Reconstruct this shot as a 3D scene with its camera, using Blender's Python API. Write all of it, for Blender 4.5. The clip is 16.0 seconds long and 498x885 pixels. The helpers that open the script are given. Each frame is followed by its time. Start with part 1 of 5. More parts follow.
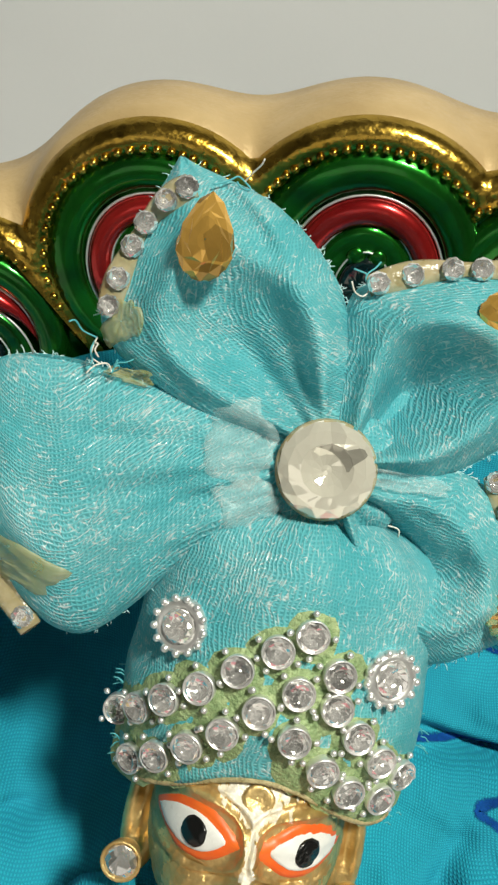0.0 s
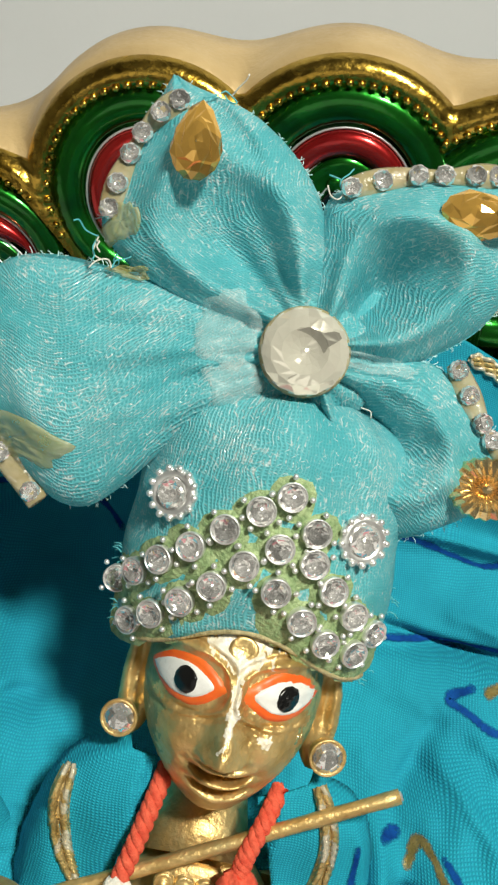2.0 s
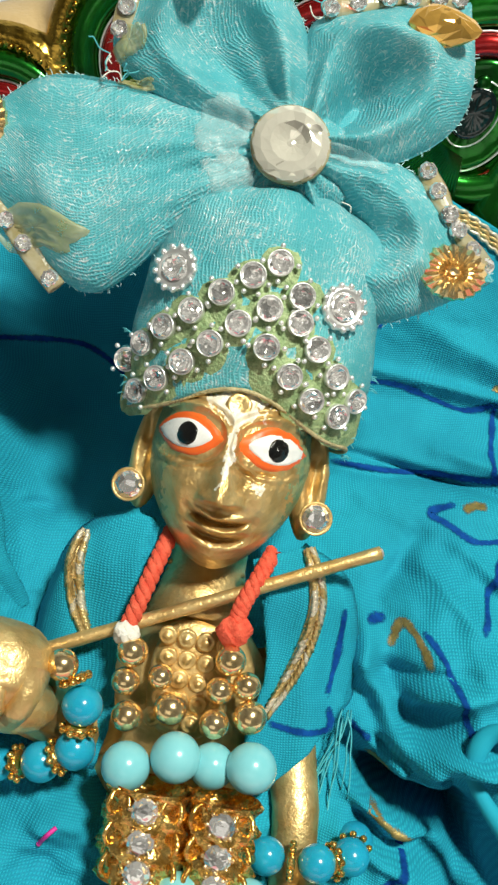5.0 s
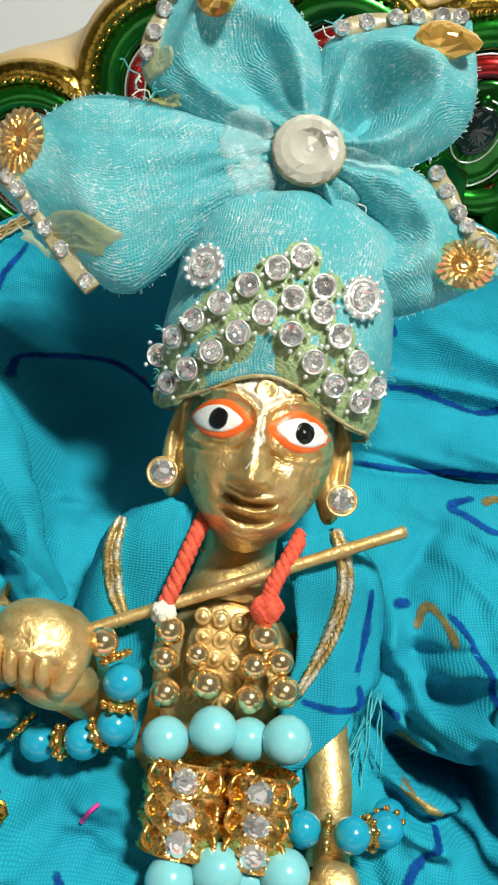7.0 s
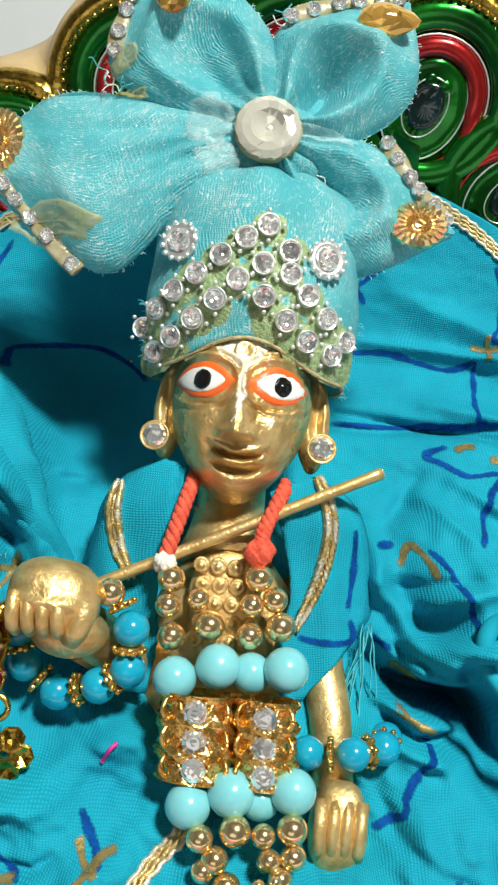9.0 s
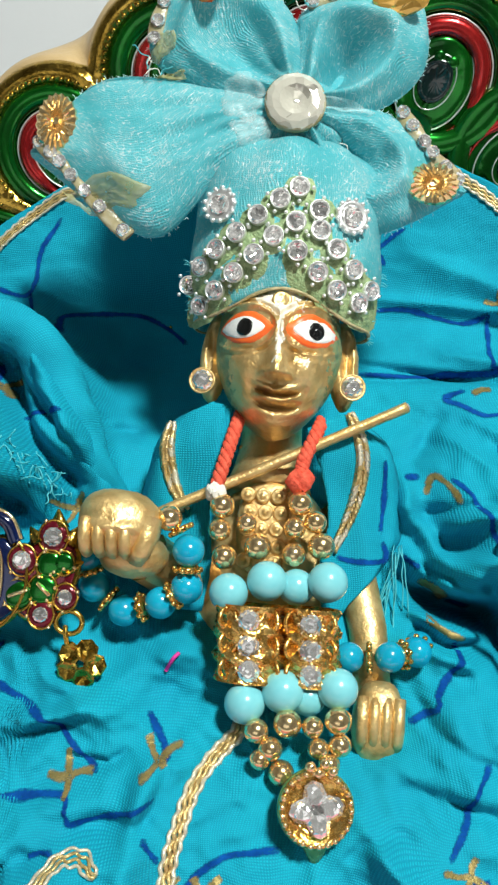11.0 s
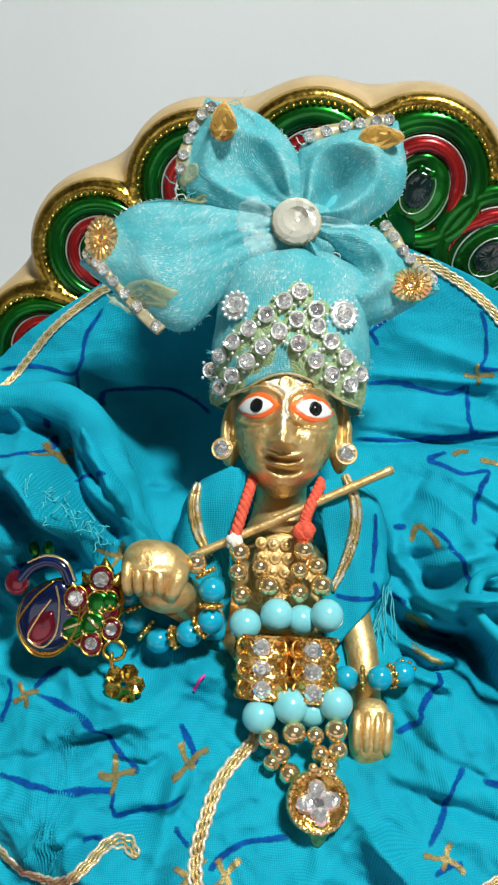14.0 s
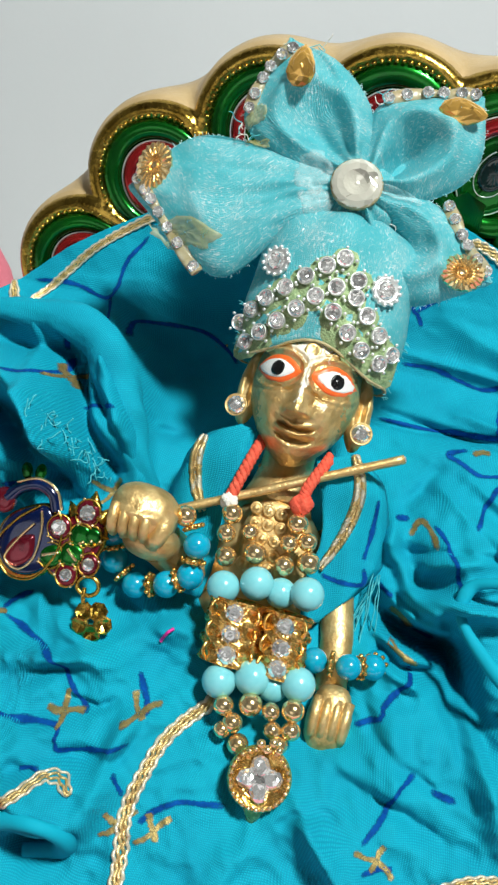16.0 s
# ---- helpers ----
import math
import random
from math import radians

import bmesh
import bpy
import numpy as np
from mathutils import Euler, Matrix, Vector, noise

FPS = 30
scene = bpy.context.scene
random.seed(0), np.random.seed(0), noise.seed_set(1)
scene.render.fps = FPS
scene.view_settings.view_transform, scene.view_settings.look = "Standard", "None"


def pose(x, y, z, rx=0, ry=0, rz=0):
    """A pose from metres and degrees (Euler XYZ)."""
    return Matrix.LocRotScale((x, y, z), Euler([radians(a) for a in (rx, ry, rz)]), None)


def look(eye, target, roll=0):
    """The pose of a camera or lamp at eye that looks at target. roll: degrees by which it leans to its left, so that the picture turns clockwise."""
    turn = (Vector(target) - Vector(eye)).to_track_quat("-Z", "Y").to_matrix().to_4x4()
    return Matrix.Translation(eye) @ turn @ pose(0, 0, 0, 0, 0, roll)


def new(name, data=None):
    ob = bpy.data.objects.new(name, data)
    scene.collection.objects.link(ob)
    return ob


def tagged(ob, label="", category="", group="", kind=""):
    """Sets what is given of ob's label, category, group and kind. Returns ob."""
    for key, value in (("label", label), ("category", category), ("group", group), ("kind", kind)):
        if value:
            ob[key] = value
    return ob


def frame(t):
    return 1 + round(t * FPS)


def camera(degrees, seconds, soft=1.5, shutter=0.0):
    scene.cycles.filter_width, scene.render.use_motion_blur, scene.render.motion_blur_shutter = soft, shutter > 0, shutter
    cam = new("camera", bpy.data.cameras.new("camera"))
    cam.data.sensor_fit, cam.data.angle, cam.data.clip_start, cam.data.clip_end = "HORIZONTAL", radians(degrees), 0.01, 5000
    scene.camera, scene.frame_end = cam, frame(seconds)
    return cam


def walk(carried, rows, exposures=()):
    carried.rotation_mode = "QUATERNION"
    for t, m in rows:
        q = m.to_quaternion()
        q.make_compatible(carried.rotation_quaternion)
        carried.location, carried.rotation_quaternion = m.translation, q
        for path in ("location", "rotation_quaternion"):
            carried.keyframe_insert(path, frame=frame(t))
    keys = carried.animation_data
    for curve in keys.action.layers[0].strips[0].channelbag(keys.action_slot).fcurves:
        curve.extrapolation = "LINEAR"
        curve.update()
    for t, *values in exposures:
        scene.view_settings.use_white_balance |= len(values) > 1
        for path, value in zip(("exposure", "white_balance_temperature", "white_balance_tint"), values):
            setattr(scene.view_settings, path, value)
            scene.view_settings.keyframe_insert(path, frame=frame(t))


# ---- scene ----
# A small brass statue in a turquoise dress on an enamelled throne.
from collections import defaultdict

cam = camera(27.96, 16.0, soft=2.5)
PATH = [
    (0, look((-0.00935, -0.06616, 0.17829), (-0.00656, 0.06562, 0.10670), 12.24)),
    (0.5, look((-0.00754, -0.06804, 0.17495), (-0.00338, 0.06361, 0.10318), 12.39)),
    (1, look((-0.00653, -0.07122, 0.17324), (-0.00298, 0.06033, 0.10124), 12.19)),
    (1.5, look((-0.00630, -0.07614, 0.17203), (-0.00354, 0.05590, 0.10091), 12.11)),
    (2, look((-0.00640, -0.08159, 0.17197), (-0.00264, 0.05115, 0.10221), 12.42)),
    (2.5, look((-0.00464, -0.08888, 0.17146), (-0.00075, 0.04467, 0.10329), 12.42)),
    (3, look((-0.00159, -0.09754, 0.16672), (-0.00056, 0.03575, 0.09794), 11.78)),
    (3.5, look((-0.00146, -0.10386, 0.16226), (-0.00119, 0.03002, 0.09462), 12.06)),
    (4, look((-0.00080, -0.10570, 0.15761), (-0.00061, 0.02872, 0.09105), 12.13)),
    (6.5, look((0.00344, -0.11433, 0.14539), (0.00445, 0.02454, 0.08868), 9.82)),
    (7, look((0.00128, -0.11798, 0.14382), (-0.00141, 0.02167, 0.08914), 9.61)),
    (7.5, look((0.00089, -0.12089, 0.14263), (-0.00400, 0.01891, 0.08846), 8.38)),
    (8, look((0.00248, -0.12564, 0.14240), (0.00055, 0.01457, 0.08915), 7.37)),
    (8.5, look((0.00285, -0.12917, 0.14093), (0.00210, 0.01147, 0.08878), 6.41)),
    (9, look((0.00304, -0.13054, 0.14074), (0.00178, 0.00986, 0.08796), 5.76)),
    (9.5, look((0.00395, -0.13576, 0.13898), (0.00413, 0.00420, 0.08503), 4.28)),
    (10, look((0.00057, -0.14112, 0.13759), (-0.00147, -0.00112, 0.08379), 4.27)),
    (12.5, look((0.00055, -0.16271, 0.14047), (-0.00446, -0.02151, 0.09009), 3.09)),
    (13, look((0.00209, -0.16947, 0.14382), (-0.00295, -0.02784, 0.09469), 2.75)),
    (13.5, look((0.00228, -0.17656, 0.14818), (-0.00526, -0.03475, 0.09989), 2.37)),
    (14, look((0.00393, -0.17922, 0.15205), (-0.00426, -0.03701, 0.10504), 2.39)),
    (14.5, look((0.00616, -0.18269, 0.15257), (0.00037, -0.04013, 0.10627), 2.83)),
    (15, look((0.00585, -0.18281, 0.15099), (-0.00133, -0.04042, 0.10439), 4.37)),
    (15.5, look((0.00504, -0.17742, 0.15376), (-0.00638, -0.03633, 0.10413), 9.27)),
    (16, look((0.00924, -0.17160, 0.15384), (-0.00426, -0.03303, 0.09800), 12.51)),
]
walk(cam, PATH, [(0.0, -0.17, 7500, 10), (3.5, -0.03, 7400, 10), (7.0, 0.15, 7200, 10), (10.0, 0.2, 6800, 10), (14.0, 0.15, 6650, 10), (16.0, 0.15, 6600, 10)])

# ---- world and light ----
world = bpy.data.worlds.new("world")
scene.world = world
world.use_nodes = True
world.node_tree.nodes["Background"].inputs[0].default_value = (0.9, 0.95, 1.0, 1)
world.node_tree.nodes["Background"].inputs[1].default_value = 0.02


def area_lamp(name, eye, target, size, power, colour):
    data = bpy.data.lights.new(name, "AREA")
    data.shape, data.size, data.size_y = "RECTANGLE", size[0], size[1]
    data.energy, data.color = power, colour
    ob = new(name, data)
    ob.matrix_world = look(eye, target)
    return ob


area_lamp("ceiling_lamp_light", (0.26, -0.47, 0.93), (0, 0, 0.1), (0.12, 0.12), 14.4, (0.94, 1.0, 0.97))
# Added soft fill from low in front; no window stands there.
area_lamp("fill_light", (-0.15, -1.0, 0.30), (0, 0, 0.1), (0.7, 0.4), 0.6, (0.95, 0.98, 1.0))

# ---- frame of the statue: millimetres, x across, y up along the idol, z towards its front ----
LEAN = 24.86
M = Matrix.Translation((0, 0, 0.10)) @ Matrix.Rotation(radians(90 - LEAN), 4, "X") @ Matrix.Scale(0.001, 4)
MR = M.to_3x3().normalized()


# ---- materials ----
def material(name, base, rough=0.5, metal=0.0, **more):
    m = bpy.data.materials.new(name)
    m.use_nodes = True
    p = m.node_tree.nodes["Principled BSDF"]
    p.inputs["Base Color"].default_value = (*base, 1)
    p.inputs["Roughness"].default_value = rough
    p.inputs["Metallic"].default_value = metal
    for k, v in more.items():
        p.inputs[k.replace("_", " ")].default_value = v
    return m


def node(m, kind, **sets):
    n = m.node_tree.nodes.new(kind)
    for k, v in sets.items():
        if k in n.inputs:
            n.inputs[k].default_value = v
        else:
            setattr(n, k, v)
    return n


def wire(m, a, b):
    m.node_tree.links.new(a, b)


def coords(m, space="Object", scale=(1, 1, 1)):
    tc = node(m, "ShaderNodeTexCoord")
    mp = node(m, "ShaderNodeMapping")
    mp.inputs["Scale"].default_value = scale
    wire(m, tc.outputs[space], mp.inputs["Vector"])
    return mp.outputs["Vector"]


def ramp(m, fac, stops):
    r = node(m, "ShaderNodeValToRGB")
    e = r.color_ramp.elements
    while len(e) < len(stops):
        e.new(0.5)
    for k, (at, col) in enumerate(stops):
        e[k].position, e[k].color = at, (*col, 1)
    wire(m, fac, r.inputs["Fac"])
    return r.outputs["Color"]


def noise_of(m, vec, scale, detail=3.0, rough=0.55):
    n = node(m, "ShaderNodeTexNoise", Scale=scale, Detail=detail, Roughness=rough)
    wire(m, vec, n.inputs["Vector"])
    return n.outputs["Fac"]


def bump(m, height, strength=0.3, dist=0.0003, after=None):
    b = node(m, "ShaderNodeBump", Strength=strength, Distance=dist)
    wire(m, height, b.inputs["Height"])
    if after is not None:
        wire(m, after, b.inputs["Normal"])
    wire(m, b.outputs["Normal"], m.node_tree.nodes["Principled BSDF"].inputs["Normal"])
    return b.outputs["Normal"]


def to(m, out, socket):
    wire(m, out, m.node_tree.nodes["Principled BSDF"].inputs[socket])


def mottled(name, dark, light, rough, metal, scale, grain=900.0, depth=0.00015, strength=0.3, rough_span=0.15, **more):
    m = material(name, light, rough, metal, **more)
    v = coords(m)
    n = noise_of(m, v, scale)
    to(m, ramp(m, n, [(0.3, dark), (0.7, light)]), "Base Color")
    g = noise_of(m, v, grain, 2.0)
    r = node(m, "ShaderNodeMapRange")
    r.inputs["To Min"].default_value, r.inputs["To Max"].default_value = max(rough - rough_span, 0.03), rough + rough_span
    wire(m, g, r.inputs["Value"])
    to(m, r.outputs["Result"], "Roughness")
    bump(m, g, strength, depth)
    return m


def brass_material():
    m = mottled("brass", (0.52, 0.32, 0.11), (0.93, 0.67, 0.31), 0.44, 0.75, 260.0, 1700.0, 0.00022, 0.55)
    # green and brown patina in patches
    v = coords(m)
    n = noise_of(m, v, 130.0, 5.0, 0.65)
    old = m.node_tree.nodes["Principled BSDF"].inputs["Base Color"].links[0].from_socket
    mix = node(m, "ShaderNodeMix", data_type="RGBA")
    wire(m, ramp(m, n, [(0.54, (0, 0, 0)), (0.70, (0.45, 0.45, 0.45))]), mix.inputs["Factor"])
    wire(m, old, mix.inputs["A"])
    mix.inputs["B"].default_value = (0.13, 0.17, 0.09, 1)
    to(m, mix.outputs["Result"], "Base Color")
    return m


def cloth_material():
    m = material("turquoise_cotton", (0.0, 0.36, 0.52), 0.75)
    m.node_tree.nodes["Principled BSDF"].inputs["Specular IOR Level"].default_value = 0.15
    flat = coords(m, "UV")
    pull = node(m, "ShaderNodeTexNoise", Scale=0.045, Detail=2.0)
    wire(m, flat, pull.inputs["Vector"])
    skew = node(m, "ShaderNodeVectorMath", operation="MULTIPLY_ADD")
    skew.inputs[1].default_value = (9.0, 9.0, 0)
    wire(m, pull.outputs["Color"], skew.inputs[0])
    wire(m, flat, skew.inputs[2])
    v = skew.outputs["Vector"]
    a = node(m, "ShaderNodeTexWave", wave_type="BANDS", bands_direction="X", Scale=0.86, Distortion=1.2)
    b = node(m, "ShaderNodeTexWave", wave_type="BANDS", bands_direction="Y", Scale=1.02, Distortion=1.2)
    for w in (a, b):
        w.inputs["Detail"].default_value = 1.0
        wire(m, v, w.inputs["Vector"])
    mul = node(m, "ShaderNodeMath", operation="MULTIPLY")
    wire(m, a.outputs["Fac"], mul.inputs[0])
    wire(m, b.outputs["Fac"], mul.inputs[1])
    big = noise_of(m, v, 0.06, 4.0)
    mix = node(m, "ShaderNodeMix", data_type="RGBA", blend_type="MULTIPLY")
    mix.inputs["Factor"].default_value = 1.0
    wire(m, ramp(m, big, [(0.25, (0.0, 0.33, 0.465)), (0.75, (0.0, 0.44, 0.575))]), mix.inputs["A"])
    wire(m, ramp(m, mul.outputs[0], [(0.0, (0.58, 0.68, 0.74)), (0.6, (1, 1, 1))]), mix.inputs["B"])
    to(m, mix.outputs["Result"], "Base Color")
    bump(m, mul.outputs[0], 0.5, 0.00025)
    return m


def net_material():
    """Fine shiny net: threads along and across, glints painted in rows, light coming through."""
    m = material("organza_net", (0.30, 0.72, 0.76), 0.4)
    p = m.node_tree.nodes["Principled BSDF"]
    flat = coords(m, "UV")
    wob = node(m, "ShaderNodeTexNoise", Scale=0.16, Detail=3.0)
    wire(m, flat, wob.inputs["Vector"])
    mad = node(m, "ShaderNodeVectorMath", operation="MULTIPLY_ADD")
    mad.inputs[1].default_value = (3.4, 2.2, 0)
    wire(m, wob.outputs["Color"], mad.inputs[0])
    wire(m, flat, mad.inputs[2])
    v = mad.outputs["Vector"]
    a = node(m, "ShaderNodeTexWave", wave_type="BANDS", bands_direction="X", Scale=0.80, Distortion=3.0)
    b = node(m, "ShaderNodeTexWave", wave_type="BANDS", bands_direction="Y", Scale=0.90, Distortion=4.0)
    for w in (a, b):
        w.inputs["Detail"].default_value, w.inputs["Detail Scale"].default_value = 2.0, 0.5
        wire(m, v, w.inputs["Vector"])
    half = node(m, "ShaderNodeMath", operation="MULTIPLY")
    half.inputs[1].default_value = 0.7
    wire(m, b.outputs["Fac"], half.inputs[0])
    mx = node(m, "ShaderNodeMath", operation="MAXIMUM")
    wire(m, a.outputs["Fac"], mx.inputs[0])
    wire(m, half.outputs[0], mx.inputs[1])
    big = noise_of(m, v, 0.12, 4.0)
    mix = node(m, "ShaderNodeMix", data_type="RGBA", blend_type="MULTIPLY")
    mix.inputs["Factor"].default_value = 1.0
    wire(m, ramp(m, big, [(0.3, (0.09, 0.60, 0.67)), (0.72, (0.23, 0.73, 0.78))]), mix.inputs["A"])
    wire(m, ramp(m, mx.outputs[0], [(0.25, (0.74, 0.89, 0.92)), (0.9, (1, 1, 1))]), mix.inputs["B"])
    # glints painted pale into the colour: short shiny threads lying three ways, in drifts
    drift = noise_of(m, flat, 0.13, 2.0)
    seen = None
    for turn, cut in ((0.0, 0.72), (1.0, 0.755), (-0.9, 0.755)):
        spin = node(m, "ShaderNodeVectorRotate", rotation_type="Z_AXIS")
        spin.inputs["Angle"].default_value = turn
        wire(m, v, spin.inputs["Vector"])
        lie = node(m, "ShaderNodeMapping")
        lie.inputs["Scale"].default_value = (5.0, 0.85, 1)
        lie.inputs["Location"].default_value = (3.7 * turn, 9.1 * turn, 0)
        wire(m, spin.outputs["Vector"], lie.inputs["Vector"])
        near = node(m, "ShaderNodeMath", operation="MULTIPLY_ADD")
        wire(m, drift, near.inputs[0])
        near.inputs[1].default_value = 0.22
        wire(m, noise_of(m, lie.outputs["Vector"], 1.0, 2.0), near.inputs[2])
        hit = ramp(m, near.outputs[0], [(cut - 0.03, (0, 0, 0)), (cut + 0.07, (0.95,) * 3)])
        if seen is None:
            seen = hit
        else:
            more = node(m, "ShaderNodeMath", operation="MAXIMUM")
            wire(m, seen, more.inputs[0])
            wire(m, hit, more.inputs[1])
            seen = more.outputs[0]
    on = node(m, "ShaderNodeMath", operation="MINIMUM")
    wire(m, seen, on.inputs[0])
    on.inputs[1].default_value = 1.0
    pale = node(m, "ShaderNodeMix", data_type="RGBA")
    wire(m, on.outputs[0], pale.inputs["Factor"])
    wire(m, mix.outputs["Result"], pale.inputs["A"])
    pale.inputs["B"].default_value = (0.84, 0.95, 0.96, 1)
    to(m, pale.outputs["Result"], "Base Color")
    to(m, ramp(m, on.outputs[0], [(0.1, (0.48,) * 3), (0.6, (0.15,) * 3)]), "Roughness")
    bump(m, mx.outputs[0], 0.5, 0.0003)
    to(m, ramp(m, mx.outputs[0], [(0.08, (0.86,) * 3), (0.40, (1, 1, 1))]), "Alpha")
    thin = node(m, "ShaderNodeBsdfTranslucent")
    wire(m, pale.outputs["Result"], thin.inputs["Color"])
    both = node(m, "ShaderNodeMixShader")
    both.inputs[0].default_value = 0.36
    wire(m, p.outputs[0], both.inputs[1])
    wire(m, thin.outputs[0], both.inputs[2])
    wire(m, both.outputs[0], m.node_tree.nodes["Material Output"].inputs["Surface"])
    return m


def print_material(name, dark, light, rough, metal):
    """Colour printed into the weave: broken by the threads, ragged towards its edges."""
    m = mottled(name, dark, light, rough, metal, 500.0, 3000.0, 0.0002, 0.6, Specular_IOR_Level=0.1)
    v = coords(m)
    n = noise_of(m, v, 2200.0, 2.0, 0.8)
    uv = node(m, "ShaderNodeTexCoord")
    sep = node(m, "ShaderNodeSeparateXYZ")
    wire(m, uv.outputs["UV"], sep.inputs[0])
    add = node(m, "ShaderNodeMath", operation="ADD")
    wire(m, sep.outputs["Y"], add.inputs[0])
    wire(m, n, add.inputs[1])
    to(m, ramp(m, add.outputs[0], [(0.46, (0, 0, 0)), (1.04, (0.95,) * 3)]), "Alpha")
    return m


BRASS = brass_material()
GOLD = mottled("polished_gold", (0.96, 0.66, 0.31), (0.98, 0.77, 0.44), 0.17, 0.92, 300.0, 2000.0, 0.00008, 0.2, 0.08)
FILIGREE = mottled("cast_filigree", (0.60, 0.28, 0.04), (0.98, 0.66, 0.22), 0.22, 0.92, 700.0, 1100.0, 0.0004, 0.6)
CHALK = mottled("dried_white_powder", (0.76, 0.66, 0.48), (0.90, 0.86, 0.78), 0.45, 0.1, 900.0, 2200.0, 0.0003, 0.6)
VERDIGRIS = mottled("green_patina", (0.10, 0.26, 0.15), (0.36, 0.36, 0.16), 0.5, 0.35, 420.0, 1700.0, 0.0003, 0.5)
OLD_GOLD = mottled("cast_gold", (0.36, 0.21, 0.03), (0.72, 0.46, 0.09), 0.24, 1.0, 220.0, 700.0, 0.0003, 0.5)
TAN = mottled("gold_paint_edge", (0.44, 0.30, 0.14), (0.60, 0.43, 0.22), 0.42, 0.25, 90.0, 1500.0, 0.0002, 0.4)
SILVER = mottled("silver_metal", (0.84, 0.84, 0.84), (0.95, 0.94, 0.93), 0.36, 0.8, 300.0)
GREEN = mottled("green_enamel", (0.003, 0.075, 0.010), (0.008, 0.24, 0.020), 0.22, 0.85, 120.0, 500.0, 0.0002, 0.25, 0.06, Coat_Weight=0.45, Coat_Roughness=0.05)
RED = mottled("red_enamel", (0.34, 0.008, 0.012), (0.66, 0.035, 0.03), 0.22, 0.75, 120.0, 500.0, 0.0002, 0.25, 0.06, Coat_Weight=0.45, Coat_Roughness=0.05)
BLACK = mottled("black_enamel", (0.002, 0.006, 0.008), (0.004, 0.016, 0.014), 0.1, 0.0, 120.0, 500.0, 0.0001, 0.2, 0.05, Coat_Weight=1.0)
CLOTH = cloth_material()
NET = net_material()
# Dark grey for the unseen walls and ceiling, to hold back bounced light.
LOW_BOUNCE_WALL = mottled("low_bounce_plaster", (0.20, 0.20, 0.19), (0.25, 0.25, 0.24), 0.8, 0.0, 4.0, 200.0, 0.0004, 0.2)
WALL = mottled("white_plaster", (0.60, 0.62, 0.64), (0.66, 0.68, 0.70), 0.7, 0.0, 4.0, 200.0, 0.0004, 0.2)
PINK = mottled("pink_velvet", (0.50, 0.10, 0.14), (0.70, 0.22, 0.28), 0.85, 0.0, 60.0, 1500.0, 0.0004, 0.5)
WOOD = mottled("shelf_paint", (0.55, 0.54, 0.52), (0.64, 0.63, 0.61), 0.5, 0.0, 12.0)
WHITE_PAINT = mottled("white_paint", (0.74, 0.74, 0.72), (0.84, 0.84, 0.82), 0.3, 0.0, 400.0, 900.0, 0.00005, 0.2)
BLACK_PAINT = material("black_paint", (0.006, 0.006, 0.006), 0.25)
ORANGE_PAINT = mottled("orange_paint", (0.80, 0.10, 0.015), (0.88, 0.17, 0.03), 0.4, 0.0, 300.0)


def crystal_material(name, base, metal=0.92, cell=900.0, strength=0.9, low=0.4):
    m = material(name, base, 0.07, metal, Coat_Weight=0.6, Coat_Roughness=0.03)
    v = coords(m)
    vor = node(m, "ShaderNodeTexVoronoi", Scale=cell)
    wire(m, v, vor.inputs["Vector"])
    sep = node(m, "ShaderNodeSeparateColor")
    wire(m, vor.outputs["Color"], sep.inputs["Color"])
    lo, hi = tuple(c * low for c in base), base
    to(m, ramp(m, sep.outputs["Red"], [(0.0, lo), (0.5, hi)]), "Base Color")
    bump(m, vor.outputs["Distance"], strength, 0.0008)
    return m


CRYSTAL = crystal_material("crystal", (0.95, 0.93, 0.92), 0.74, 700.0, 0.45)
CLEAR_GEM = crystal_material("clear_gem", (0.92, 0.88, 0.76), 0.50, 420.0, 0.2, 0.42)
AMBER = crystal_material("amber_gem", (0.92, 0.52, 0.12), 0.65, 420.0, 0.05, 0.35)
FELT = mottled("green_felt", (0.16, 0.26, 0.11), (0.40, 0.50, 0.26), 0.55, 0.1, 900.0, 2600.0, 0.0004, 0.8)
GLUE = mottled("dried_glue", (0.46, 0.37, 0.18), (0.62, 0.53, 0.34), 0.22, 0.0, 500.0, 1500.0, 0.0003, 0.4, Alpha=0.6)
PALE_GLUE = mottled("clear_glue", (0.50, 0.74, 0.76), (0.66, 0.82, 0.82), 0.35, 0.0, 500.0, 1500.0, 0.0003, 0.4, Alpha=0.28)
PALE_BEAD = mottled("pale_turquoise_glaze", (0.16, 0.52, 0.58), (0.21, 0.58, 0.63), 0.22, 0.0, 300.0, 2000.0, 0.00003, 0.1, 0.05, Coat_Weight=0.5)
BLUE_BEAD = mottled("turquoise_blue_glaze", (0.0, 0.28, 0.45), (0.0, 0.35, 0.53), 0.18, 0.0, 300.0, 2000.0, 0.00003, 0.1, 0.05, Coat_Weight=0.35)
RED_CORD = mottled("coral_cotton", (0.62, 0.06, 0.03), (0.80, 0.13, 0.07), 0.85, 0.0, 900.0, 3000.0, 0.0003, 0.7)
COTTON = mottled("white_cotton", (0.70, 0.66, 0.58), (0.80, 0.78, 0.72), 0.85, 0.0, 900.0, 3000.0, 0.0003, 0.7)
BRAID = mottled("gold_thread_braid", (0.46, 0.31, 0.11), (0.84, 0.63, 0.30), 0.36, 0.6, 900.0, 2600.0, 0.0003, 0.6)
WHITE_BRAID = mottled("silver_thread_braid", (0.55, 0.48, 0.34), (0.80, 0.73, 0.58), 0.36, 0.4, 900.0, 2600.0, 0.0003, 0.6)
